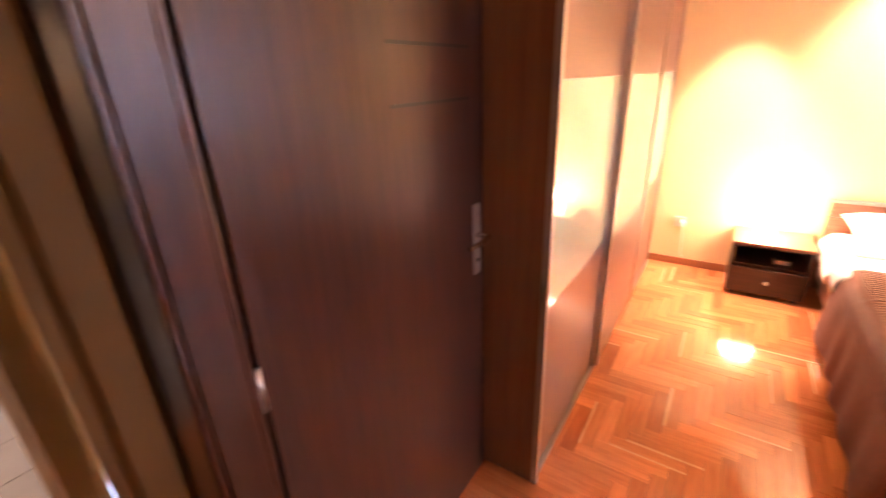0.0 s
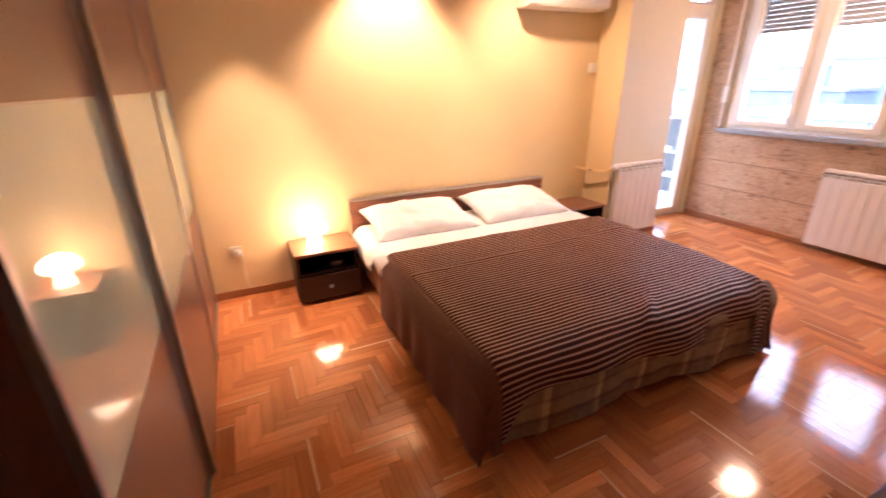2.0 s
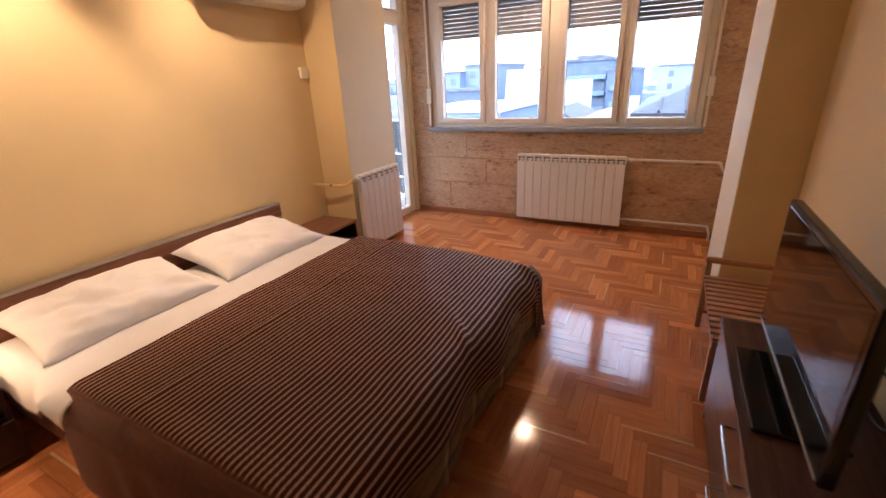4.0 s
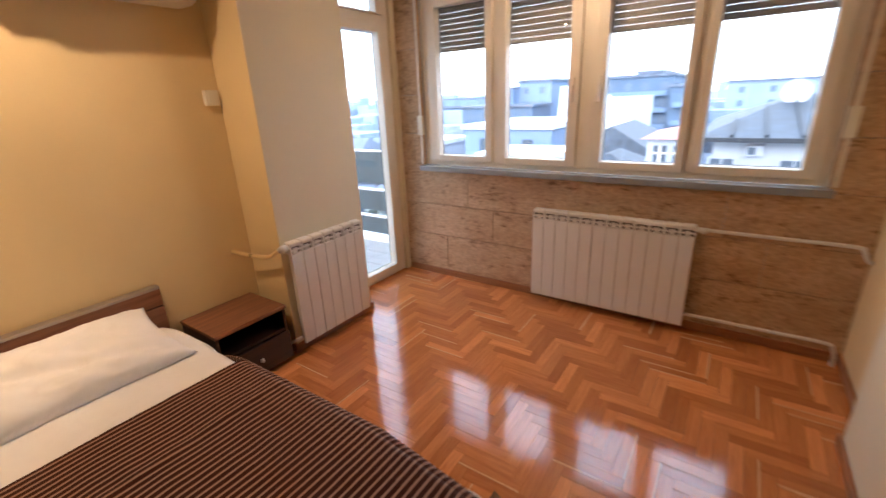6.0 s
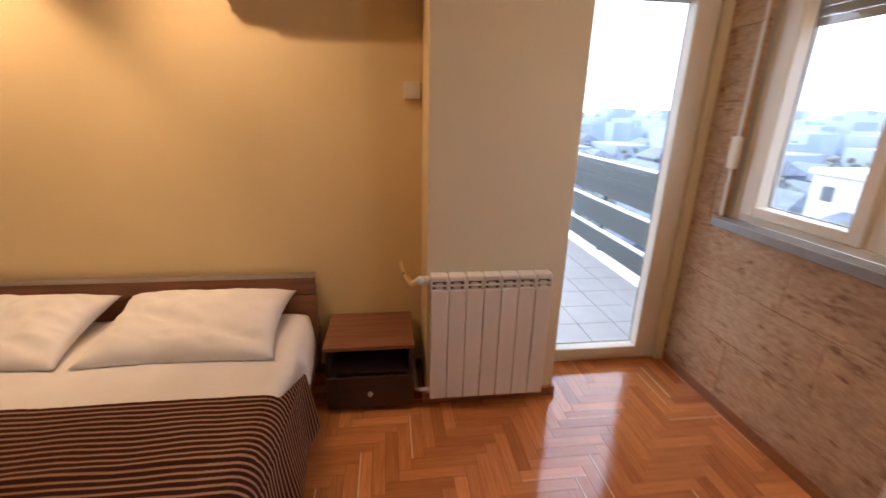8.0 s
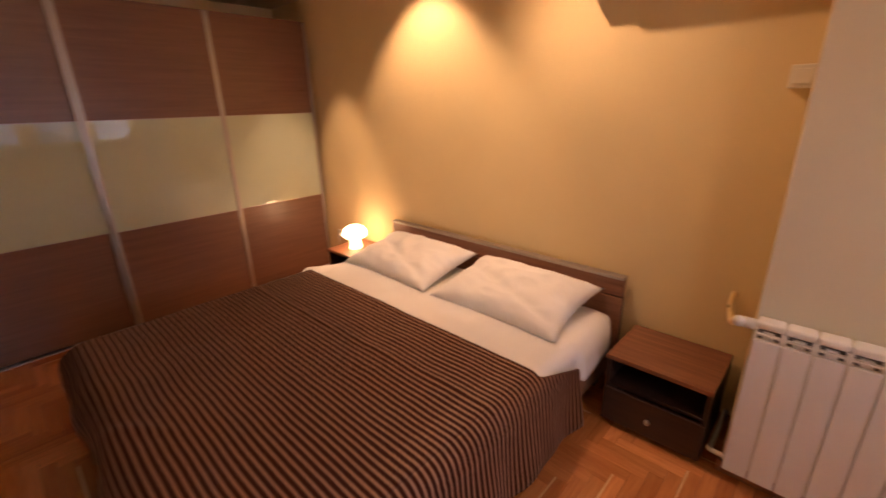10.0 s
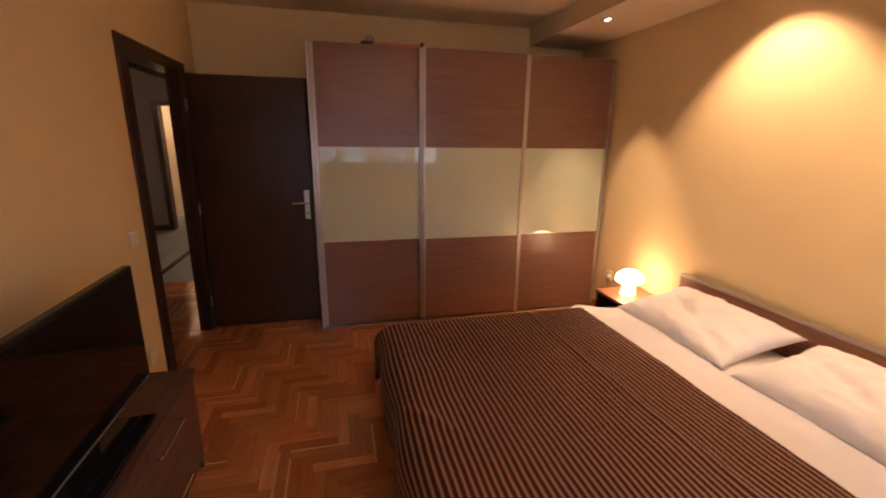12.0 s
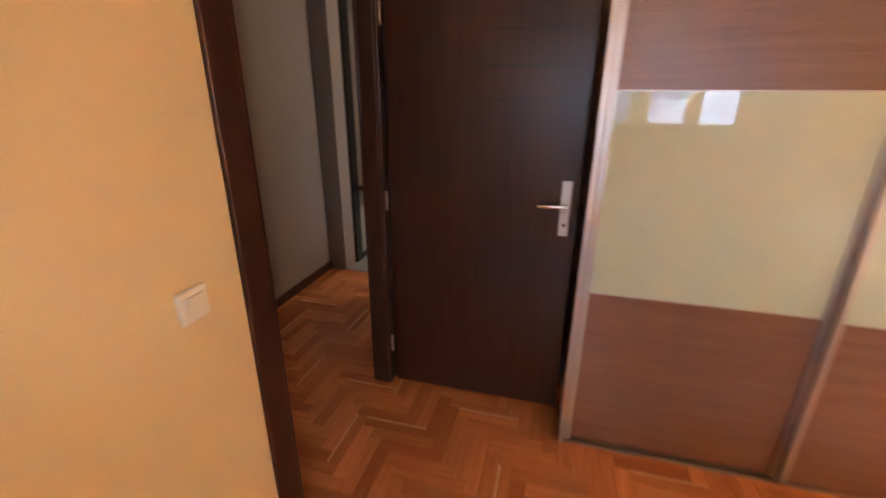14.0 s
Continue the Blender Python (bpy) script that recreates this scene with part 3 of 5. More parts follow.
tagged(boxes("sill", M["sill"], wd, (5.09, 0.93, 0.985, 5.19, 3.72, 1.03), bevel=0.004), "grey marble window sill")

# roller shutters, half a metre down
for y0, y1, g in ((2.32, 3.66, "a"), (0.99, 2.32, "b")):
    sh = thing("roller_shutter", (5.33, (y0 + y1) / 2, 1.95), "grey roller shutter lowered a little behind the glass", "roller shutter", "window shutters")
    z = 1.945
    web = bmesh.new()  # thin bridges between the light slots
    while z < 2.37:
        bm = bmesh.new()
        block(bm, 5.325, y0 + 0.01, z, 5.337, y1 - 0.01, z + 0.0385, bevel=0.004, seg=2)
        part("slat", bm, M["slat"], sh)
        k = y0 + 0.012
        while k < y1 - 0.02:
            block(web, 5.329, k, z + 0.0382, 5.333, k + 0.013, z + 0.0418)
            k += 0.026
        z += 0.0415
    part("slot_bridges", web, M["slat"], sh)["kind"] = "stuff"
    for y in (y0 + 0.004, y1 - 0.004):
        boxes("guide", M["slat"], sh, (5.315, y - 0.004, 1.03, 5.345, y + 0.004, 2.36))

# strap winders beside the window
for y, z in ((3.715, 1.36), (0.93, 1.37)):
    sw = thing("shutter_strap_winder", (5.14, y, z), "ivory strap winder of the roller shutter", "strap winder", "strap winders")
    boxes("case", M["switch"], sw, (5.118, y - 0.026, z - 0.07, 5.1455, y + 0.026, z + 0.09), bevel=0.006)
    boxes("strap", M["ac"], sw, (5.132, y - 0.010, z + 0.09, 5.1345, y + 0.010, 2.55))
    boxes("strap_lower", M["ac"], sw, (5.132, y - 0.010, 1.04, 5.1345, y + 0.010, z - 0.07))

# ---- balcony door ----
bd = thing("door_2", (4.68, 4.0, 0), "white PVC balcony door with glass and transom", "balcony door", kind="structure")
BY0, BY1 = 3.955, 4.04
boxes("door_frame", M["pvc"], bd, (4.27, BY0 + 0.02, 0.0, 4.32, BY1 + 0.02, 2.50), bevel=0.004)
boxes("door_frame", M["pvc"], bd, (5.03, BY0 + 0.02, 0.0, 5.09, BY1 + 0.02, 2.50), bevel=0.004)
boxes("door_frame", M["pvc"], bd, (4.32, BY0 + 0.02, 2.46, 5.03, BY1 + 0.02, 2.50), bevel=0.004)
boxes("transom_bar", M["pvc"], bd, (4.32, BY0 + 0.02, 2.185, 5.03, BY1 + 0.02, 2.24), bevel=0.004)
boxes("threshold", M["pvc"], bd, (4.32, BY0 + 0.02, 0.0, 5.03, BY1 + 0.02, 0.03), bevel=0.004)
for z0, z1, gz0, gz1 in ((0.032, 2.183, 0.10, 2.11), (2.242, 2.458, 2.255, 2.43)):
    sash = boxes("sash", M["pvc"], bd, (4.322, BY0, z0, 4.40, BY1, z1), (4.945, BY0, z0, 5.028, BY1, z1), (4.40, BY0, z0, 4.945, BY1, gz0), (4.40, BY0, gz1, 4.945, BY1, z1), bevel=0.005)
    boxes("gasket", M["black"], sash, (4.941, BY1 - 0.014, gz0, 4.946, BY1 - 0.006, gz1), (4.40, BY1 - 0.014, gz0 - 0.001, 4.941, BY1 - 0.006, gz0 + 0.004), (4.40, BY1 - 0.014, gz1 - 0.004, 4.941, BY1 - 0.006, gz1 + 0.001))
    pane = boxes("pane", M["glass"], sash, (4.396, BY1 - 0.03, gz0 - 0.004, 4.949, BY1 - 0.024, gz1 + 0.004))
    pane.visible_shadow = False
boxes("casing", M["cream"], bd, (5.092, 3.945, 0.0, 5.148, 4.0, 2.56), bevel=0.004)

# ---- balcony ----
bal = thing("balcony", (5.0, 5.7, -0.1), "balcony with pale tiles and a grey board railing", "balcony", kind="structure")
boxes("slab", M["concrete"], bal, (3.0, 4.26, -0.25, 5.9, 8.5, -0.075))
for i in range(9):
    for j in range(13):
        x, y = 3.01 + i * 0.305, 4.27 + j * 0.305
        bm = bmesh.new()
        block(bm, x, y, -0.075, x + 0.30, y + 0.30, -0.06, bevel=0.002, seg=1)
        part("balcony_tile", bm, M["tile"], bal)
for z0, z1 in ((0.66, 1.03), (0.33, 0.57), (0.04, 0.24)):
    boxes("rail_board", M["rail"], bal, (5.76, 4.26, z0, 5.79, 8.4, z1), bevel=0.004)
    bm = bmesh.new()
    block(bm, 5.765, 4.26, z1, 5.82, 8.4, z1 + 0.02, bevel=0.008)
    part("snow_cap", bm, M["snow"], bal, "thin snow on the board")
boxes("kerb", M["snow"], bal, (5.74, 4.26, -0.075, 5.88, 8.4, -0.005), bevel=0.006)
for y in (4.6, 6.2, 7.8):
    boxes("post", M["rail"], bal, (5.80, y, -0.07, 5.84, y + 0.05, 1.03), bevel=0.003)

# ---- wardrobe ----
wr = thing("wardrobe", (-0.3, 2.69, 0), "tall wardrobe with three sliding doors, walnut and cream glass", "wardrobe")
WY0, WY1, WH = 1.405, 3.975, 2.255
boxes("side_panel", M["walnut_side"], wr, (-0.60, WY0, 0, -0.02, WY0 + 0.025, WH), bevel=0.002)
boxes("side_panel", M["walnut_side"], wr, (-0.60, WY1 - 0.025, 0, -0.02, WY1, WH), bevel=0.002)
boxes("top_panel", M["walnut"], wr, (-0.60, WY0 + 0.025, WH - 0.025, -0.02, WY1 - 0.025, WH), bevel=0.002)
boxes("plinth", M["walnut"], wr, (-0.58, WY0 + 0.025, 0, -0.055, WY1 - 0.025, 0.06), bevel=0.002)
boxes("back_panel", M["wenge"], wr, (-0.60, WY0 + 0.025, 0.06, -0.59, WY1 - 0.025, WH - 0.025))
boxes("edge_profile", M["alu"], wr, (-0.02, WY0 - 0.002, 0, 0.004, WY0 + 0.022, WH), bevel=0.002, label="brushed aluminium edge strip")
boxes("track", M["alu"], wr, (-0.052, WY0 + 0.025, 0.0, -0.006, WY1 - 0.025, 0.010))
for y0, y1, x in ((WY0 + 0.024, 2.268, -0.004), (2.262, 3.154, 0.0), (3.148, WY1 - 0.003, -0.004)):
    xo = -0.026 if x < 0 else -0.001
    dz0, dz1 = 0.016, WH - 0.004
    sd = boxes("sliding_door", M["walnut"], wr, (xo - 0.016, y0 + 0.02, dz0, xo - 0.008, y1 - 0.02, dz1))
    boxes("lower_panel", M["walnut"], sd, (xo - 0.008, y0 + 0.026, dz0 + 0.012, xo + 0.006, y1 - 0.026, 0.748), bevel=0.001)
    boxes("glass_panel", M["glass_panel"], sd, (xo - 0.008, y0 + 0.026, 0.753, xo + 0.006, y1 - 0.026, 1.504), bevel=0.0008, label="cream lacquered glass band")
    boxes("upper_panel", M["walnut"], sd, (xo - 0.008, y0 + 0.026, 1.509, xo + 0.006, y1 - 0.026, dz1 - 0.012), bevel=0.001)
    for a in (y0, y1 - 0.026):
        boxes("profile", M["alu"], sd, (xo - 0.010, a, dz0, xo + 0.014, a + 0.026, dz1), bevel=0.003, label="aluminium handle profile")
    boxes("divider", M["alu"], sd, (xo - 0.006, y0 + 0.026, 0.748, xo + 0.004, y1 - 0.026, 0.753))
    boxes("divider", M["alu"], sd, (xo - 0.006, y0 + 0.026, 1.504, xo + 0.004, y1 - 0.026, 1.509))

# small things on the wardrobe
gd = thing("headlamp", (-0.05, 1.85, WH), "small dark lamp with a strap on the wardrobe", "headlamp")
bm = bmesh.new()
block(bm, -0.09, 1.80, WH, -0.02, 1.90, WH + 0.022, bevel=0.008)
part("base", bm, M["black"], gd, smooth=True)
bm = bmesh.new()
lathe(bm, [(0.03, 0.0), (0.036, 0.012), (0.03, 0.035), (0.012, 0.045)], (-0.055, 1.87, WH + 0.022), 20)
part("lens", bm, M["alu"], gd, smooth=True)
cd = thing("red_cord", (-0.02, 2.1, WH), "thin red cord lying along the wardrobe edge", "cord")
bm = bmesh.new()
tube(bm, smooth_path([(-0.02, 1.905, WH + 0.006), (-0.012, 1.98, WH + 0.005), (-0.018, 2.08, WH + 0.006), (-0.012, 2.18, WH + 0.005), (-0.02, 2.255, WH + 0.008)]), 0.005)
part("cord", bm, M["red"], cd, smooth=True)
boxes("plug", M["black"], cd, (-0.035, 2.25, WH, 0.0, 2.275, WH + 0.03), bevel=0.004)

# ---- bed ----
BX0, BX1, BF = 1.06, 2.935, 1.815
bed = thing("double_bed", (2.0, 2.8, 0), "walnut double bed with a low headboard", "bed")
hb = boxes("headboard", M["walnut_x"], bed, (BX0 - 0.005, 3.935, 0.08, BX1 + 0.005, 3.975, 0.55), bevel=0.003)
boxes("upper_board", M["walnut_x"], hb, (BX0 - 0.005, 3.935, 0.556, BX1 + 0.005, 3.975, 0.652), bevel=0.003)
boxes("metal_strip", M["alu"], hb, (BX0 - 0.006, 3.93, 0.652, BX1 + 0.006, 3.982, 0.670), bevel=0.004, label="brushed metal strip on the top edge")
for x in (BX0 + 0.01, BX1 - 0.04):
    boxes("side_rail", M["walnut_side"], bed, (x, BF + 0.04, 0.12, x + 0.03, 3.935, 0.30), bevel=0.003)
boxes("foot_rail", M["walnut_x"], bed, (BX0 + 0.01, BF + 0.01, 0.12, BX1 - 0.01, BF + 0.04, 0.30), bevel=0.003)
for x in (BX0 + 0.06, BX1 - 0.12):
    for y in (BF + 0.08, 3.85):
        boxes("leg", M["wenge"], bed, (x, y, 0.0, x + 0.06, y + 0.06, 0.12), bevel=0.003)
boxes("slatted_base", M["rack"], bed, (BX0 + 0.04, BF + 0.04, 0.22, BX1 - 0.04, 3.93, 0.26))
bm = bmesh.new()
block(bm, BX0 + 0.03, BF + 0.03, 0.26, BX1 - 0.02, 3.925, 0.455, bevel=0.05, seg=5)
part("mattress", bm, M["mattress"], bed, "thick white mattress", smooth=True)


def drape(d, half, top, low, r):
    """Across the bed: d from the middle line outward; gives how far out and how high."""
    s, flat = abs(d), half - r
    if s <= flat:
        return s, top
    a = (s - flat) / r
    if a < math.pi / 2:
        return flat + r * math.sin(a), top - r * (1 - math.cos(a))
    return half + 0.006, max(low, top - r - (s - flat - r * math.pi / 2))


CX = (BX0 + BX1) / 2
HALF = (BX1 - BX0) / 2


def sheet_place(u, v):
    d = (u - 0.5) * 2 * (HALF + 0.16)
    y = 3.05 + v * 0.87
    o, z = drape(d, HALF + 0.004, 0.468, 0.26, 0.07)
    z += 0.006 * noise.noise(Vector((d * 3, y * 3, 1.3))) + 0.004 * noise.noise(Vector((d * 9, y * 9, 4)))
    low = max(0.0, min(1.0, (0.44 - z) / 0.1))
    o += low * (0.012 + 0.012 * noise.noise(Vector((y * 9, z * 2, 7))))
    if d > 0 and y < 3.47:
        o -= 0.03 * low + 0.01
    if d < -HALF + 0.06:  # the starched corner stands out beside the mattress
        s = max(0.0, 1 - abs(y - 3.16) / 0.22)
        z += (0.49 - z) * 0.85 * s
        o += 0.05 * s
    if v > 0.9 and z > 0.40:
        z -= 0.03 * ((v - 0.9) / 0.1) ** 2
    if d > HALF - 0.2 and v > 0.75:  # rounded corner of the mattress at the head end
        o -= 0.05 * ((v - 0.75) / 0.25) ** 2
    return Vector((CX + math.copysign(o, d), y, z))


tagged(grid_sheet("bed_sheet", sheet_place, 100, 50, M["sheet"], 0.005), "white sheet turned over the head end of the bed", "sheet")

FOOT, FR, LONG = 1.888, 0.12, 1.485


def spread_run(u, v):
    """Across d and along yy, in metres of cloth."""
    d = (u - 0.5) * 2 * (HALF + 0.40)
    side = max(0.0, min(1.0, (abs(d) - HALF + 0.14) / 0.12))
    end = LONG + (0.035 * math.sin(d * 4.3 + 0.6) + 0.03 * noise.noise(Vector((d * 3.1, 0, 3)))) * (1 - side) + (0.33 if d > 0 else 0.20) * side
    far = 0.30 * max(0.0, min(1.0, (d - HALF) / 0.10))
    return d, side, 3.125 + far - v * (end + far)


def spread_place(u, v):
    """Striped bedspread: hangs at both sides and a little over the foot."""
    d, side, yy = spread_run(u, v)
    if yy > FOOT:
        y, drop = yy, 0.0
    else:
        s = FOOT - yy
        a = s / FR
        if a < math.pi / 2:
            y, drop = FOOT - FR * math.sin(a), FR * (1 - math.cos(a))
        else:
            y, drop = FOOT - FR - 0.004, FR + (s - FR * math.pi / 2)
        y -= 0.016 * math.sin(d * 11) * min(1, drop * 7) * (1 - side)
    o, z = drape(d, HALF + 0.022, 0.492, 0.05, 0.095 if d < 0 else 0.075)
    hang = max(0.0, min(1.0, (0.41 - z) / 0.3))
    fold = math.sin(yy * 21 + 1.7 * math.sin(yy * 5)) * 0.6 + noise.noise(Vector((yy * 6, d, 2)))
    toe = max(0.0, min(1.0, (2.3 - yy) / 0.6))
    if d < 0:
        o += hang * (0.012 + 0.016 * fold) + toe * 0.03 * max(hang, 0.3) * (1 if abs(d) > HALF - 0.1 else 0)
    else:
        o += hang * (0.016 + 0.016 * fold) - (0.085 * toe + 0.012) * max(0.0, min(1.0, (d - HALF + 0.35) / 0.3)) * (1 - 1.1 * hang)
    if abs(d) < HALF:
        z = max(0.035, z - drop)
        z += 0.006 * noise.noise(Vector((d * 4, yy * 4, 5))) + 0.002 * noise.noise(Vector((d * 14, yy * 14, 5)))
        # a crumpled pleat near the foot, and a crease lower down the cover
        z += 0.014 * math.exp(-((d - 0.05 - (yy - 1.91) * 1.1) / 0.03) ** 2) * math.exp(-((yy - 1.88) / 0.10) ** 2)
        z += 0.005 * math.exp(-((yy - 2.78 - 0.05 * d) / 0.02) ** 2)
    else:
        z = max(0.05, z - drop * 0.7 * (1 - hang))
        if d > 0:
            z = max(0.02, z - 0.07 * toe * hang)
    rise = 0.0008 * pad(d, yy) * (d > 0.03 - HALF)  # faint relief of the woven bands
    if drop > FR:
        y -= rise
    elif abs(d) < HALF:
        z += rise
    else:
        o += rise
    return Vector((CX + math.copysign(o, d), y, z))


def along(d, yy):
    return 3.6 - yy + 0.004 * noise.noise(Vector((d * 5, yy * 5, 9)))


def pad(d, yy):
    rib = abs(along(d, yy) / STRIPE % 1.0 - 0.5)
    k = max(0.0, min(1.0, (0.40 - rib) / 0.14))
    return k * k * (3 - 2 * k)


def spread_uv(u, v):
    d, side, yy = spread_run(u, v)
    return ((HALF + 0.40) * 2 * u - 0.43, along(d, yy))


cover = thing("bedspread", (CX, 2.4, 0.49), "dark brown satin bedspread with narrow beige stripes", "bedspread")
CUT = 0.5 - (HALF - 0.03) / (2 * (HALF + 0.40))
for name, ua, ub, cells in (("side_drop", 0.0, CUT, 34), ("striped_top", CUT, 1 - CUT, 84), ("side_drop", 1 - CUT, 1.0, 34)):
    ob = grid_sheet(name, lambda u, v: spread_place(ua + (ub - ua) * u, v), cells, 440, M["stripes"], 0.006, lambda u, v: spread_uv(ua + (ub - ua) * u, v))
    ob.parent = cover
    ob.matrix_parent_inverse = cover.matrix_basis.inverted()
    ob["label"] = "beige striped top of the cover" if name == "striped_top" else "plain brown side drop"


def plaid_place(u, v):
    x = BX0 + 0.005 + u * (BX1 - BX0 - 0.015)
    z = 0.455 - v * (0.335 + 0.08 * u + 0.02 * math.sin(u * 9) + 0.03 * noise.noise(Vector((u * 7, 0, 0))))
    fold = 0.020 * math.sin(u * 17 + 0.8 * math.sin(u * 7)) + 0.014 * noise.noise(Vector((u * 20, v * 2, 4)))
    k = max(0.0, (z - 0.36) / 0.095)
    y = 1.772 + 0.075 * k * k + v * 0.015 + fold * (0.2 + 0.8 * v) * (1 - k)
    return Vector((x, y, z))


tagged(grid_sheet("plaid_blanket", plaid_place, 120, 30, M["plaid"], 0.006, lambda u, v: (u * 1.95, v * 0.40)), "beige and brown plaid blanket hanging at the bed foot", "blanket")


def pillow(cx, cy, w, h, tilt, turn, seed):
    """A soft pillow with pinched corners."""
    bm = bmesh.new()
    n = 44
    top, bot = {}, {}
    for i in range(n + 1):
        for j in range(n + 1):
            u, v = i / n * 2 - 1, j / n * 2 - 1
            pu, pv = u * (1 - 0.09 * (1 - v * v) * abs(u) ** 3) , v * (1 - 0.10 * (1 - u * u) * abs(v) ** 3)
            fat = ((1 - u ** 4) * (1 - v ** 4)) ** 0.55
            wr_ = 0.017 * noise.noise(Vector((u * 2.3 + seed, v * 2.3, seed))) + 0.012 * noise.noise(Vector((u * 5 + v * 2 + seed, v * 3, 9)))
            ridge = 0.011 * (1 - abs(noise.noise(Vector((u * 2.1 + v * 1.2 + seed * 3, v * 2.6 - u, seed))))) ** 7
            crease = 0.020 * math.exp(-((u * 0.6 + v + 0.25) / 0.13) ** 2)
            zt = 0.082 * fat + (wr_ + ridge - crease) * fat
            top[i, j] = bm.verts.new((pu * w / 2, pv * h / 2, zt))
            if 0 < i < n and 0 < j < n:
                bot[i, j] = bm.verts.new((pu * w / 2, pv * h / 2, -0.06 * fat))
            else:
                bot[i, j] = top[i, j]
    for i in range(n):
        for j in range(n):
            bm.faces.new((top[i, j], top[i + 1, j], top[i + 1, j + 1], top[i, j + 1]))
            ring = (bot[i, j], bot[i, j + 1], bot[i + 1, j + 1], bot[i + 1, j])
            if len(set(ring)) == 4:
                try:
                    bm.faces.new(ring)
                except ValueError:
                    pass
    ob = mesh_object("pillow", bm, M["sheet"], True)
    ob.matrix_basis = pose(cx, cy, 0.530, tilt, 0, turn)
    return tagged(ob, "soft white pillow leaning on the headboard", "pillow", "pillows on the bed")


pillow(1.53, 3.665, 0.84, 0.54, 11, 0, 2)
pillow(2.42, 3.665, 0.84, 0.54, 11, 0, 8)


# ---- nightstands ----
def nightstand(x0):
    x1, y0, y1, h = x0 + 0.45, 3.615, 3.985, 0.40
    ns = thing("nightstand", ((x0 + x1) / 2, 3.8, 0), "dark nightstand with a walnut top and one drawer", "nightstand", "nightstands")
    boxes("top", M["walnut_x"], ns, (x0 - 0.004, y0 - 0.012, h - 0.022, x1 + 0.004, y1, h), bevel=0.002, label="walnut top board")
    boxes("side_panel", M["wenge"], ns, (x0, y0, 0.03, x0 + 0.018, y1, h - 0.022), bevel=0.0015)
    boxes("side_panel", M["wenge"], ns, (x1 - 0.018, y0, 0.03, x1, y1, h - 0.022), bevel=0.0015)
    boxes("back_panel", M["wenge"], ns, (x0 + 0.018, y1 - 0.01, 0.03, x1 - 0.018, y1, h - 0.022))
    boxes("shelf", M["wenge"], ns, (x0 + 0.018, y0 + 0.01, 0.225, x1 - 0.018, y1 - 0.01, 0.241), bevel=0.001)
    boxes("bottom_panel", M["wenge"], ns, (x0 + 0.018, y0 + 0.02, 0.03, x1 - 0.018, y1 - 0.01, 0.046))
    d = boxes("drawer", M["wenge"], ns, (x0 + 0.003, y0 - 0.017, 0.035, x1 - 0.003, y0 - 0.001, 0.222), bevel=0.002)
    bm = bmesh.new()
    rod(bm, ((x0 + x1) / 2, y0 - 0.017, 0.13), ((x0 + x1) / 2, y0 - 0.030, 0.13), 0.006)
    rod(bm, ((x0 + x1) / 2, y0 - 0.030, 0.13), ((x0 + x1) / 2, y0 - 0.042, 0.13), 0.014, 0.011)
    part("knob", bm, M["steel"], d, "round satin steel knob", smooth=True)
    for x in (x0 + 0.03, x1 - 0.06):
        for y in (y0 + 0.03, y1 - 0.06):
            boxes("foot", M["black"], ns, (x, y, 0, x + 0.03, y + 0.03, 0.03))
    return ns


n1 = nightstand(0.555)
copy_thing(n1, Matrix.Translation((3.242, 3.8, 0)))

# box on the shelf of the first nightstand
ph = thing("alarm_clock", (0.86, 3.75, 0.241), "small dark clock on the nightstand shelf", "clock")
boxes("case", M["black"], ph, (0.80, 3.68, 0.241, 0.90, 3.74, 0.285), bevel=0.006)
boxes("face", M["steel"], ph, (0.815, 3.677, 0.25, 0.885, 3.6795, 0.278), bevel=0.0008)

# mushroom lamp
tl = thing("table_lamp", (0.727, 3.78, 0.40), "glowing mushroom-shaped glass lamp on the nightstand", "lamp")
bm = bmesh.new()
lathe(bm, [(0.05, 0.0), (0.056, 0.004), (0.052, 0.02), (0.046, 0.06), (0.044, 0.09), (0.05, 0.115)], (0.727, 3.78, 0.40))
part("stem", bm, M["lamp_stem"], tl, "lit frosted glass stem", smooth=True)
bm = bmesh.new()
lathe(bm, [(0.045, 0.108), (0.088, 0.104), (0.100, 0.115), (0.103, 0.13), (0.095, 0.158), (0.075, 0.182), (0.045, 0.198), (0.012, 0.203)], (0.727, 3.78, 0.40))
part("cap", bm, M["lamp_cap"], tl, "lit white glass cap", smooth=True)


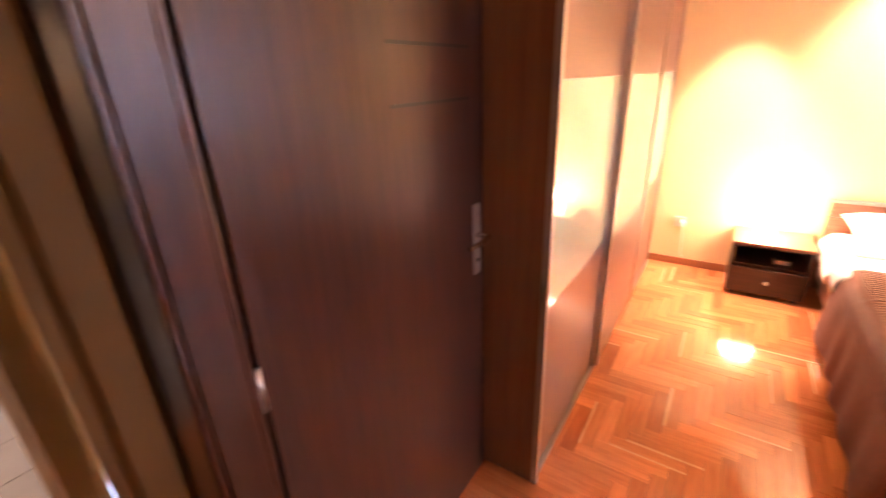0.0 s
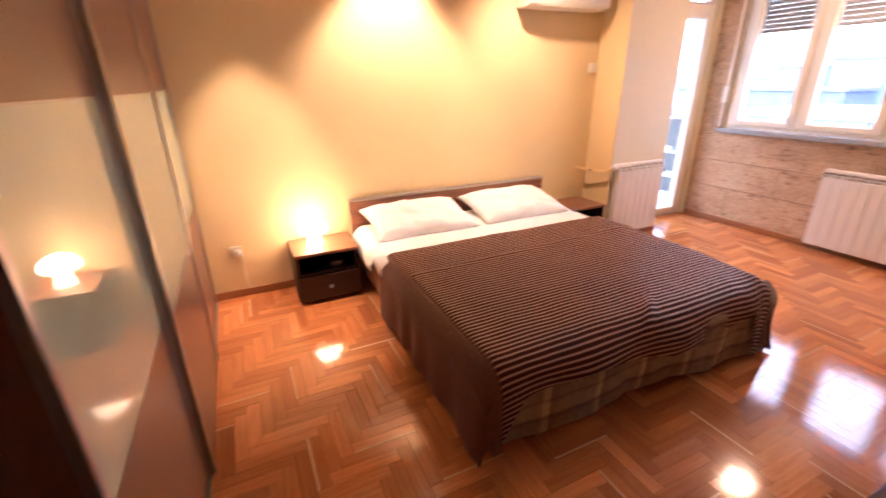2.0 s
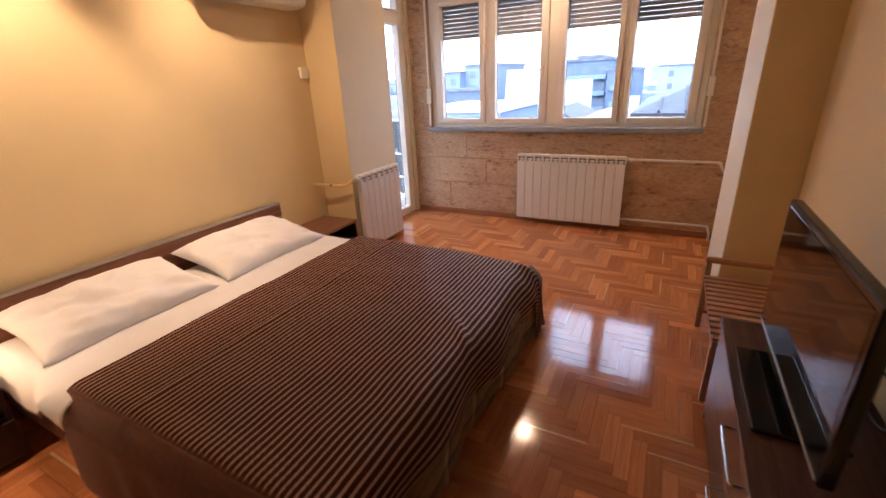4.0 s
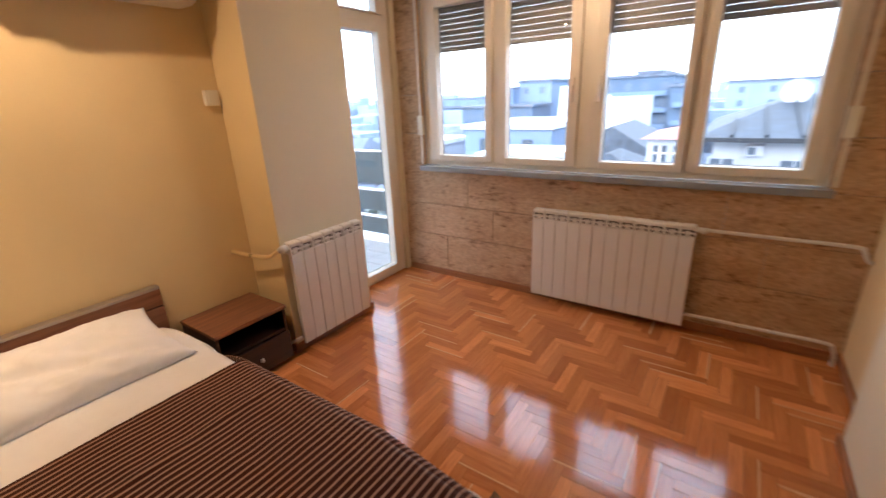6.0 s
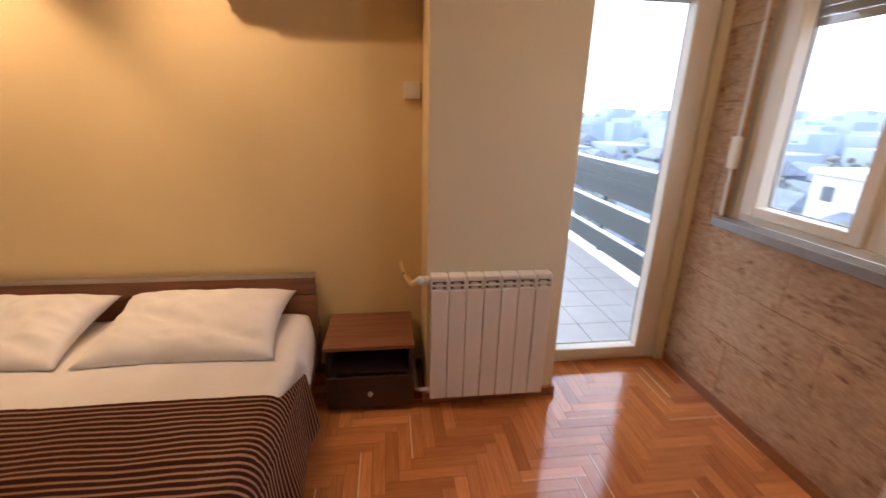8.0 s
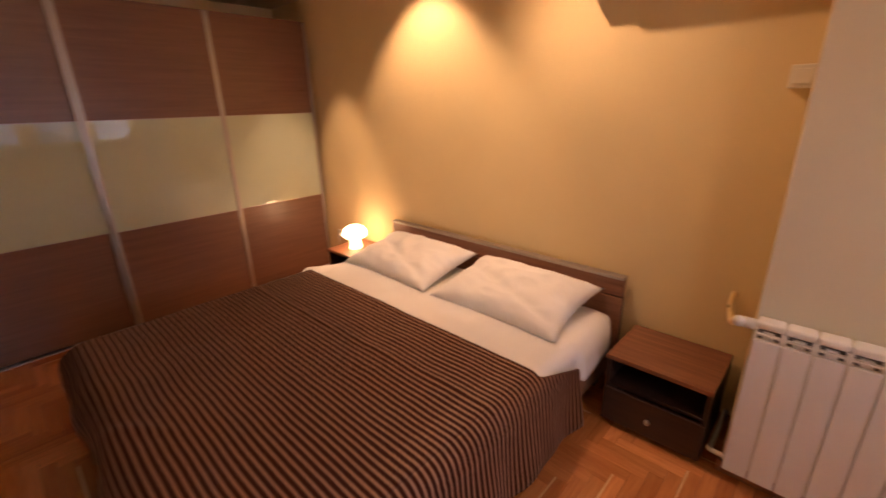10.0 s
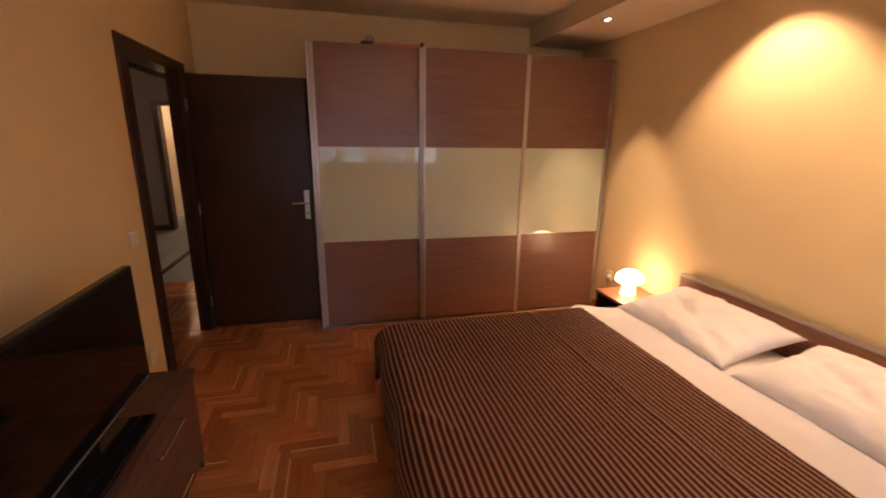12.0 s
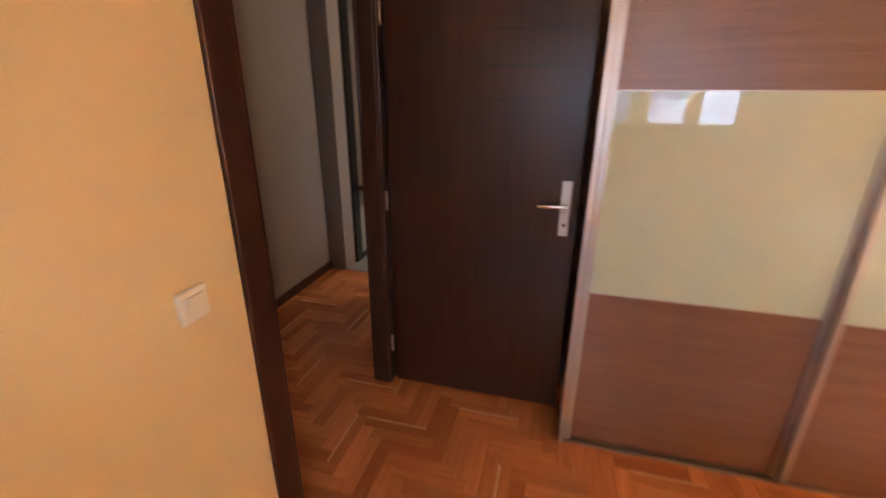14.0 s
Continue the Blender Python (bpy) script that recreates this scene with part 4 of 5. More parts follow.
# ---- radiators ----
def radiator(n, width, m, label):
    """An aluminium radiator; local x along the wall, the front looks to -y, z from 0."""
    rd = thing("radiator", (0, 0, 0), label, "radiator", "radiators")
    w, h, dpt = width / n, 0.70, 0.075
    for i in range(n):
        x0 = -width / 2 + i * w
        bm = bmesh.new()
        block(bm, x0 + 0.0015, -dpt, 0.0, x0 + w - 0.0015, -dpt + 0.016, 0.628, bevel=0.005)
        block(bm, x0 + w * 0.30, -dpt + 0.014, 0.01, x0 + w * 0.70, -0.005, 0.66, bevel=0.004)
        block(bm, x0 + 0.001, -dpt + 0.004, 0.67, x0 + w - 0.001, -0.004, h, bevel=0.010, seg=3)
        block(bm, x0 + 0.001, -dpt + 0.002, 0.628, x0 + 0.010, -0.01, 0.672)
        block(bm, x0 + w - 0.010, -dpt + 0.002, 0.628, x0 + w - 0.001, -0.01, 0.672)
        block(bm, x0 + 0.010, -dpt + 0.003, 0.646, x0 + w - 0.010, -dpt + 0.02, 0.652)
        sec = part("section", bm, M["enamel"], rd)
        # dark plate stands for the shade inside the top slots
        boxes("grille_shade", M["slot"], sec, (x0 + 0.010, -dpt + 0.022, 0.628, x0 + w - 0.010, -dpt + 0.026, 0.670))
    rd.matrix_basis = m
    return rd


r1 = radiator(7, 0.62, pose(3.862, 3.648, 0.082), "white sectional radiator in front of the pillar")
r2 = radiator(12, 1.085, pose(5.106, 2.075, 0.066, 0, 0, -90), "long white sectional radiator under the window")

vp = thing("radiator_valve", (3.5, 3.62, 0.74), "brass valve and short pipe of the radiator", "valve")
bm = bmesh.new()
tube(bm, smooth_path([(3.556, 3.61, 0.752), (3.51, 3.61, 0.752), (3.48, 3.62, 0.742), (3.47, 3.66, 0.715), (3.455, 3.72, 0.705), (3.43, 3.86, 0.705), (3.42, 3.995, 0.705)]), 0.013)
part("pipe", bm, M["brass"], vp, smooth=True)
bm = bmesh.new()
rod(bm, (3.505, 3.61, 0.752), (3.555, 3.61, 0.752), 0.021)
rod(bm, (3.50, 3.61, 0.752), (3.50, 3.565, 0.770), 0.017, 0.022)
part("tap", bm, M["enamel"], vp, smooth=True)
vl = thing("lower_radiator_pipe", (3.5, 3.62, 0.12), "short white pipe at the radiator foot", "pipe")
bm = bmesh.new()
tube(bm, smooth_path([(3.553, 3.61, 0.12), (3.51, 3.61, 0.12), (3.49, 3.64, 0.105), (3.49, 3.70, 0.08), (3.49, 3.99, 0.08)]), 0.011)
part("pipe", bm, M["enamel"], vl, smooth=True)
hp = thing("heating_pipe", (5.08, 1.1, 0.4), "white heating pipes along the stone wall", "pipe")
for pts in ([(5.075, 1.535, 0.735), (5.085, 1.48, 0.735), (5.085, 1.1, 0.735), (5.085, 0.79, 0.735), (5.07, 0.755, 0.72), (5.06, 0.735, 0.68), (5.06, 0.716, 0.66)],
            [(5.075, 1.535, 0.135), (5.085, 1.48, 0.135), (5.085, 1.1, 0.135), (5.085, 0.80, 0.135), (5.08, 0.762, 0.11), (5.08, 0.745, 0.06), (5.08, 0.745, 0.0)]):
    bm = bmesh.new()
    tube(bm, smooth_path(pts), 0.011)
    part("pipe", bm, M["enamel"], hp, smooth=True)
bm = bmesh.new()
rod(bm, (5.075, 1.53, 0.735), (5.075, 1.47, 0.735), 0.017)
rod(bm, (5.075, 1.495, 0.735), (5.04, 1.495, 0.735), 0.013, 0.016)
part("valve_head", bm, M["enamel"], hp, smooth=True)

# ---- dresser and television ----
ds = thing("dresser", (2.0, 0.7, 0), "low dark brown dresser with two long drawers", "dresser")
DX0, DX1, DY0, DY1, DH = 1.465, 2.53, 0.516, 0.885, 0.53
boxes("top", M["brown_top"], ds, (DX0, DY0, DH - 0.025, DX1, DY1 + 0.012, DH), bevel=0.003)
boxes("side_panel", M["wenge"], ds, (DX0 + 0.003, DY0, 0.0, DX0 + 0.023, DY1 - 0.004, DH - 0.025), bevel=0.002)
boxes("side_panel", M["wenge"], ds, (DX1 - 0.023, DY0, 0.0, DX1 - 0.003, DY1 - 0.004, DH - 0.025), bevel=0.002)
boxes("back_panel", M["wenge"], ds, (DX0 + 0.023, DY0, 0.04, DX1 - 0.023, DY0 + 0.01, DH - 0.025))
boxes("plinth", M["wenge"], ds, (DX0 + 0.023, DY1 - 0.05, 0.0, DX1 - 0.023, DY1 - 0.03, 0.05))
for z0, z1, hz in ((0.055, 0.275, 0.155), (0.279, 0.502, 0.43)):
    d = boxes("drawer", M["brown_top"], ds, (DX0 + 0.004, DY1 - 0.018, z0, DX1 - 0.004, DY1, z1), bevel=0.002)
    for hx in (1.83,):
        bm = bmesh.new()
        tube(bm, [(hx - 0.12, DY1, hz), (hx - 0.12, DY1 + 0.026, hz), (hx - 0.115, DY1 + 0.03, hz), (hx + 0.115, DY1 + 0.03, hz), (hx + 0.12, DY1 + 0.026, hz), (hx + 0.12, DY1, hz)], 0.005)
        part("handle", bm, M["chrome"], d, "chrome bar handle")

tv = thing("television", (2.06, 0.74, DH), "black flat television on a glossy stand", "television")
TX0, TX1, TZ0, TZ1, TY = 1.61, 2.45, 0.597, 1.080, 0.778
boxes("bezel", M["gloss_black"], tv, (TX0, TY - 0.034, TZ0, TX1, TY, TZ1), bevel=0.006)
boxes("screen", M["screen"], tv, (TX0 + 0.022, TY, TZ0 + 0.035, TX1 - 0.022, TY + 0.0015, TZ1 - 0.022))
boxes("rear_housing", M["black"], tv, (TX0 + 0.12, TY - 0.095, TZ0 + 0.06, TX1 - 0.12, TY - 0.034, TZ1 - 0.12), bevel=0.02)
boxes("bottom_strip", M["steel"], tv, (TX0 + 0.02, TY, TZ0 + 0.004, TX1 - 0.02, TY + 0.003, TZ0 + 0.010))
boxes("neck", M["gloss_black"], tv, (2.00, TY - 0.055, DH + 0.018, 2.12, TY - 0.015, TZ0 + 0.05), bevel=0.006)
boxes("stand_base", M["gloss_black"], tv, (1.83, 0.64, DH, 2.28, 0.87, DH + 0.018), bevel=0.006)
tc = thing("television_cable", (2.3, 0.55, 0.6), "thin black cable hanging behind the television", "cable")
bm = bmesh.new()
tube(bm, smooth_path([(1.95, 0.70, 0.80), (1.94, 0.64, 0.79), (1.92, 0.57, 0.70), (1.93, 0.545, 0.60), (2.0, 0.545, 0.536), (2.2, 0.55, 0.535), (2.5, 0.53, 0.535)]), 0.0028)
part("cable", bm, M["black"], tc, smooth=True)

# luggage rack between dresser and pillar
lr = thing("luggage_rack", (3.0, 0.71, 0), "slatted beech luggage rack with a raised end rail", "luggage rack")
for y in (0.535, 0.865):
    boxes("side_rail", M["rack"], lr, (2.60, y, 0.325, 3.40, y + 0.03, 0.36), bevel=0.004)
    for x in (2.62, 3.365):
        boxes("leg", M["rack"], lr, (x, y, 0.0, x + 0.032, y + 0.03, 0.47 if x > 3 else 0.325), bevel=0.004)
for i in range(13):
    x = 2.605 + i * 0.058
    boxes("slat", M["rack"], lr, (x, 0.53, 0.36, x + 0.036, 0.90, 0.376), bevel=0.003)
bm = bmesh.new()
block(bm, 3.362, 0.528, 0.44, 3.40, 0.902, 0.475, bevel=0.012, seg=3)
part("end_rail", bm, M["rack"], lr, "rounded end rail")
boxes("stretcher", M["rack"], lr, (2.63, 0.69, 0.10, 3.38, 0.72, 0.125), bevel=0.003)
for x in (2.625, 3.37):
    boxes("cross_bar", M["rack"], lr, (x, 0.565, 0.10, x + 0.022, 0.865, 0.125), bevel=0.003)

# ---- air conditioner ----
ac = thing("air_conditioner", (3.0, 3.9, 2.2), "cream wall air conditioner above the bed corner", "air conditioner")
bm = bmesh.new()
t = bmesh.new()
prof = [(3.995, 2.09), (3.86, 2.088), (3.80, 2.105), (3.785, 2.14), (3.785, 2.33), (3.80, 2.365), (3.995, 2.37)]
for x in (2.59, 3.42):
    ring = [t.verts.new((x, y, z)) for y, z in prof]
    t.faces.new(ring)
t.verts.ensure_lookup_table()
k = len(prof)
for i in range(k):
    t.faces.new((t.verts[i], t.verts[(i + 1) % k], t.verts[k + (i + 1) % k], t.verts[k + i]))
bmesh.ops.bevel(t, geom=t.edges[:], offset=0.008, segments=2, affect="EDGES", profile=0.5)
join(bm, t)
part("body", bm, M["ac"], ac)
boxes("front_panel", M["ac"], ac, (2.62, 3.777, 2.155, 3.39, 3.786, 2.33), bevel=0.004)
boxes("air_flap", M["ac"], ac, (2.68, 3.79, 2.092, 3.33, 3.86, 2.096), bevel=0.001)
# solid dark strip painted as the shaded air gap
boxes("vent_gap_shade", M["slot"], ac, (2.66, 3.800, 2.112, 3.35, 3.806, 2.120))
boxes("display", M["black"], ac, (3.14, 3.7745, 2.18, 3.23, 3.7775, 2.195))
boxes("badge", M["steel"], ac, (3.26, 3.7745, 2.18, 3.35, 3.7775, 2.205))


# ---- switches and sockets ----
def wall_plate(name, x, y, z, w, h, d, facing, label, cat, inner):
    wp = thing(name, (x, y, z), label, cat)
    ys = (y - d, y) if facing < 0 else (y, y + d)
    boxes("plate", M["switch"], wp, (x - w / 2, ys[0], z - h / 2, x + w / 2, ys[1], z + h / 2), bevel=0.004)
    yf = ys[0] if facing < 0 else ys[1]
    if inner == "socket":
        bm = bmesh.new()
        rod(bm, (x, yf, z), (x, yf + facing * 0.004, z), 0.024, seg=24)
        part("insert", bm, M["switch"], wp, smooth=False)
        for dx in (-0.0095, 0.0095):
            bm = bmesh.new()
            rod(bm, (x + dx, yf + facing * 0.004, z), (x + dx, yf + facing * 0.0048, z), 0.003)
            part("contact_hole", bm, M["black"], wp)
    else:
        boxes("rocker", M["switch"], wp, (x - w * 0.32, min(yf, yf + facing * 0.005), z - h * 0.32, x + w * 0.32, max(yf, yf + facing * 0.005), z + h * 0.32), bevel=0.002)
    return wp


wall_plate("power_socket", 0.18, 4.0, 0.37, 0.082, 0.082, 0.014, -1, "ivory power socket on the yellow wall", "socket", "socket")
wall_plate("thermostat", 3.485, 4.0, 1.64, 0.085, 0.085, 0.03, -1, "ivory thermostat box beside the pillar", "thermostat", "rocker")
wall_plate("light_switch", 0.917, SOUTH_Y, 1.035, 0.08, 0.08, 0.014, 1, "ivory light switch beside the doorway", "switch", "rocker")
wall_plate("power_socket", 0.924, SOUTH_Y, 0.345, 0.08, 0.08, 0.014, 1, "ivory power socket below the light switch", "socket", "socket")
pg = thing("plug", (0.22, 3.97, 0.37), "white plug with a cord in the socket", "plug")
bm = bmesh.new()
rod(bm, (0.20, 3.982, 0.37), (0.20, 3.955, 0.37), 0.018, 0.014)
tube(bm, smooth_path([(0.20, 3.955, 0.37), (0.205, 3.945, 0.35), (0.215, 3.96, 0.25), (0.22, 3.978, 0.12), (0.24, 3.98, 0.065)]), 0.003, 6)
part("cord", bm, M["enamel"], pg, smooth=True)

# ---- ceiling lights ----
for x, y, *_ in SPOTS:
    cs = thing("recessed_spotlight", (x, y, SOFFIT_Z), "lit recessed halogen spotlight in the soffit", "spotlight", "spotlights over the bed")
    bm = bmesh.new()
    lathe(bm, [(0.030, 0.0), (0.044, 0.0), (0.044, -0.004), (0.038, -0.008), (0.030, -0.006)], (x, y, SOFFIT_Z), 28)
    part("ring", bm, M["alu"], cs, smooth=True)
    bm = bmesh.new()
    lathe(bm, [(0.004, -0.001), (0.028, -0.001), (0.028, -0.005), (0.004, -0.007)], (x, y, SOFFIT_Z), 24)
    part("bulb", bm, M["bulb"], cs, smooth=True)
cl = thing("ceiling_lamp", (4.66, 2.36, CEIL_Z), "lit round glass lamp on the ceiling near the window", "ceiling lamp")
bm = bmesh.new()
lathe(bm, [(0.05, 0.0), (0.115, 0.0), (0.12, -0.02), (0.105, -0.06), (0.065, -0.085), (0.015, -0.095)], (4.66, 2.36, CEIL_Z))
part("glass_dome", bm, M["ceiling_glow"], cl, smooth=True)

# ---- the town outside ----
GROUND = -17.0
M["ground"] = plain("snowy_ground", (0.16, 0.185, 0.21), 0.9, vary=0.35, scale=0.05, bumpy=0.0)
M["plaster_a"] = plain("pale_plaster", (0.40, 0.44, 0.49), 0.85, vary=0.12, scale=0.6, bumpy=0.0)
# plaster_b, plaster_c and roof_metal carry the bluish haze in their colour
M["plaster_b"] = plain("haze_blued_plaster", (0.09, 0.14, 0.21), 0.85, vary=0.12, scale=0.3, bumpy=0.0)
M["plaster_c"] = plain("haze_tinted_facade", (0.155, 0.23, 0.345), 0.9, vary=0.1, scale=0.1, bumpy=0.0)
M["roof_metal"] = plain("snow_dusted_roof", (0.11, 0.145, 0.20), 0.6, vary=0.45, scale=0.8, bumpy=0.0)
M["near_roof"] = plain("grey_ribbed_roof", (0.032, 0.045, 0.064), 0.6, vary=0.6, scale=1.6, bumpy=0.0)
# pale blue-grey base colour stands in for air haze over distant blocks
M["haze"] = plain("haze_painted_far_facade", (0.24, 0.32, 0.42), 0.9, vary=0.15, scale=0.08, bumpy=0.0)
M["roof_red"] = plain("red_roof", (0.42, 0.20, 0.16), 0.8, vary=0.2, scale=1.0, bumpy=0.0)
M["far_window"] = plain("dark_window", (0.045, 0.07, 0.10), 0.6, vary=0.2, bumpy=0.0)
M["house_plaster"] = plain("grey_white_plaster", (0.38, 0.41, 0.45), 0.85, vary=0.25, scale=0.9, bumpy=0.0)
M["roof_seam"] = plain("dark_roof_seam", (0.012, 0.017, 0.024), 0.6, vary=0.2, bumpy=0.0)
# far panes lightened in colour, as haze would wash them out
M["haze_window"] = plain("haze_paled_window", (0.10, 0.145, 0.205), 0.6, vary=0.2, bumpy=0.0)
M["white_roof"] = plain("snow_covered_roof", (0.50, 0.54, 0.58), 0.8, vary=0.25, scale=0.5, bumpy=0.0)
M["leaf"] = plain("winter_foliage", (0.13, 0.16, 0.15), 0.9, vary=0.4, scale=1.5, bumpy=0.0)
M["bark"] = plain("bark", (0.10, 0.08, 0.07), 0.9, vary=0.3)

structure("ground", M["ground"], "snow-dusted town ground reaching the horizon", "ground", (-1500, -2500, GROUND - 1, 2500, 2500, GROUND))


def building(x0, y0, x1, y1, top, mat, label, storey=3.0, win=2.6, roof="flat", floors_shown=4, roof_mat="roof_metal", rows_from_top=True):
    b = thing("apartment_building", ((x0 + x1) / 2, (y0 + y1) / 2, GROUND), label, "building", "town buildings")
    boxes("wall", M[mat], b, (x0, y0, GROUND, x1, y1, top))
    if roof == "flat":
        boxes("roof", M[roof_mat], b, (x0 - 0.3, y0 - 0.3, top, x1 + 0.3, y1 + 0.3, top + 0.5))
    else:
        bm = bmesh.new()
        h = min(x1 - x0, y1 - y0) * 0.28
        my = (y0 + y1) / 2
        a = [bm.verts.new(p) for p in ((x0 - .4, y0 - .4, top), (x1 + .4, y0 - .4, top), (x1 + .4, y1 + .4, top), (x0 - .4, y1 + .4, top))]
        r = [bm.verts.new(p) for p in ((x0 + 1.5, my, top + h), (x1 - 1.5, my, top + h))]
        for f in ((a[0], a[1], r[1], r[0]), (a[2], a[3], r[0], r[1]), (a[1], a[2], r[1]), (a[3], a[0], r[0]), (a[3], a[2], a[1], a[0])):
            bm.faces.new(f)
        part("roof", bm, M[roof_mat], b)
    if floors_shown > 3:  # balcony fronts along each storey
        for f in range(floors_shown):
            z = top - 3.4 - f * storey
            boxes("balcony_front", M["roof_metal" if mat == "plaster_c" else "plaster_c"], b, (x0 - 1.1, y0 + 0.8, z, x0 - 0.02, y1 - 0.8, z + 0.85))
    # windows on the side that looks west, towards the room
    n = int((y1 - y0) / win)
    for f in range(floors_shown):
        z = top - 0.9 - 1.5 - f * storey
        if z < GROUND:
            break
        for k in range(n):
            y = y0 + (k + 0.5) * (y1 - y0) / n
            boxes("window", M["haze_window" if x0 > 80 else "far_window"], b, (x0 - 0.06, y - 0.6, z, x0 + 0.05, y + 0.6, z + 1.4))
    return b


# a white house with a ribbed metal roof, close by
nh = thing("white_house", (20, -1.5, GROUND), "white house with a snow-dusted ribbed metal roof", "house")
HX0, HX1, HY0, HY1, HT = 16.4, 25.0, -11.0, 2.0, 0.30
boxes("wall", M["house_plaster"], nh, (HX0, HY0, GROUND, HX1, HY1, HT))
bm = bmesh.new()
a = [bm.verts.new(p) for p in ((HX0 - .4, HY0, HT), (HX0 - .4, HY1 + .4, HT), (HX1, HY1 + .4, HT), (HX1, HY0, HT))]
r = [bm.verts.new(p) for p in (((HX0 + HX1) / 2 + 1, HY0, HT + 0.95), ((HX0 + HX1) / 2 + 1, HY1 - 2.0, HT + 0.95))]
for f in ((a[0], r[0], r[1], a[1]), (a[1], r[1], a[2]), (a[2], r[1], r[0], a[3]), (a[0], a[1], a[2], a[3])):
    bm.faces.new(f)
roof = part("roof", bm, M["near_roof"], nh)
for k in range(15):
    y = HY1 - 0.4 - k * 0.75
    s = min(1.0, max(0.0, (HY1 + 0.4 - y) / 2.4))
    top = Vector((HX0 - 0.4 + (4.25 + 1.4) * s, y, HT + 0.95 * s))
    bm = bmesh.new()
    rod(bm, (HX0 - 0.4, y, HT + 0.03), top + Vector((0, 0, 0.03)), 0.05, seg=6)
    part("roof_rib", bm, M["roof_seam"], roof)
boxes("gutter", M["roof_seam"], nh, (HX0 - 0.55, HY0, HT - 0.12, HX0 - 0.4, HY1 + 0.4, HT))
for y in (1.75, 0.15, -3.2):
    w = boxes("window", M["far_window"], nh, (HX0 - 0.03, y - 0.28, HT - 1.55, HX0 + 0.05, y + 0.28, HT - 0.62))
    boxes("frame", M["house_plaster"], w, (HX0 - 0.05, y - 0.33, HT - 1.60, HX0 - 0.03, y - 0.28, HT - 0.57), (HX0 - 0.05, y + 0.28, HT - 1.60, HX0 - 0.03, y + 0.33, HT - 0.57), (HX0 - 0.05, y - 0.02, HT - 1.55, HX0 - 0.03, y + 0.02, HT - 0.62))
ou = boxes("outdoor_unit", M["house_plaster"], nh, (HX0 - 0.25, 0.86, HT - 0.50, HX0, 1.24, HT - 0.22), bevel=0.03)
boxes("fan_grille", M["far_window"], ou, (HX0 - 0.262, 1.02, HT - 0.46, HX0 - 0.25, 1.20, HT - 0.27), bevel=0.005)
sdish = thing("satellite_dish", (20.5, 0.15, HT + 0.9), "white satellite dish on the metal roof", "satellite dish")
bm = bmesh.new()
lathe(bm, [(0.03, 0.0), (0.24, 0.035), (0.37, 0.095), (0.40, 0.115), (0.37, 0.115), (0.24, 0.055), (0.03, 0.02)], (0, 0, 0), 28)
bmesh.ops.transform(bm, matrix=pose(20.5, 0.15, HT + 1.0, 0, -75, 0), verts=bm.verts)
part("dish", bm, M["plaster_a"], sdish, smooth=True)
bm = bmesh.new()
rod(bm, (20.6, 0.15, HT + 0.3), (20.6, 0.15, HT + 1.0), 0.05, seg=8)
part("mast", bm, M["rail"], sdish)

chim = boxes("chimney", M["roof_metal"], nh, (20.4, -1.35, HT + 0.3, 21.3, -0.75, HT + 1.35), bevel=0.02)
boxes("chimney_cap", M["rail"], chim, (20.32, -1.43, HT + 1.35, 21.38, -0.67, HT + 1.43), bevel=0.01)

# small white dormer house with a red roof
sm = thing("small_house", (27, 4.0, GROUND), "small white house with red roof and tall windows", "house")
boxes("wall", M["plaster_a"], sm, (26, 3.2, GROUND, 31, 5.25, -0.72))
bm = bmesh.new()
a = [bm.verts.new(p) for p in ((25.6, 2.9, -0.72), (31.4, 2.9, -0.72), (31.4, 5.55, -0.72), (25.6, 5.55, -0.72))]
r = [bm.verts.new(p) for p in ((27.2, 4.2, -0.35), (29.5, 4.2, -0.35))]
for f in ((a[0], a[1], r[1], r[0]), (a[2], a[3], r[0], r[1]), (a[1], a[2], r[1]), (a[3], a[0], r[0]), (a[3], a[2], a[1], a[0])):
    bm.faces.new(f)
part("roof", bm, M["roof_red"], sm)
for y0, y1 in ((3.35, 4.05), (4.35, 4.95)):
    w = boxes("window", M["far_window"], sm, (25.95, y0, -2.3, 26.05, y1, -1.05))
    boxes("frame", M["pvc"], w, (25.92, (y0 + y1) / 2 - 0.05, -2.3, 25.95, (y0 + y1) / 2 + 0.05, -1.05), (25.92, y0, -1.45, 25.95, (y0 + y1) / 2 - 0.05, -1.38), (25.92, (y0 + y1) / 2 + 0.05, -1.45, 25.95, y1, -1.38))
boxes("chimney", M["plaster_a"], sm, (28.0, 3.0, -1.0, 28.6, 3.5, 0.25), bevel=0.02)

# a white gabled hall whose left end rises to a steep bare gable
wg = thing("white_hall", (67, 17, GROUND), "large white hall with a bare end wall and steep gable", "building", "town buildings")
bm = bmesh.new()
for x in (60, 74):
    bm.faces.new([bm.verts.new((x, y, z)) for y, z in ((12.9, GROUND), (12.9, 0.85), (18.6, 0.75), (21.2, 2.5), (21.9, 2.5), (23.6, GROUND))])
bm.verts.ensure_lookup_table()
for i in range(6):
    bm.faces.new((bm.verts[i], bm.verts[(i + 1) % 6], bm.verts[6 + (i + 1) % 6], bm.verts[6 + i]))
part("wall", bm, M["white_roof"], wg)

building(44, 17, 58, 27.0, -1.7, "plaster_c", "long low building with a snow-covered flat roof", floors_shown=1, roof_mat="white_roof", win=3.4)
building(34, 13.2, 40, 19.5, -3.3, "plaster_c", "low annex with a snow-covered flat roof", floors_shown=0, roof_mat="white_roof")
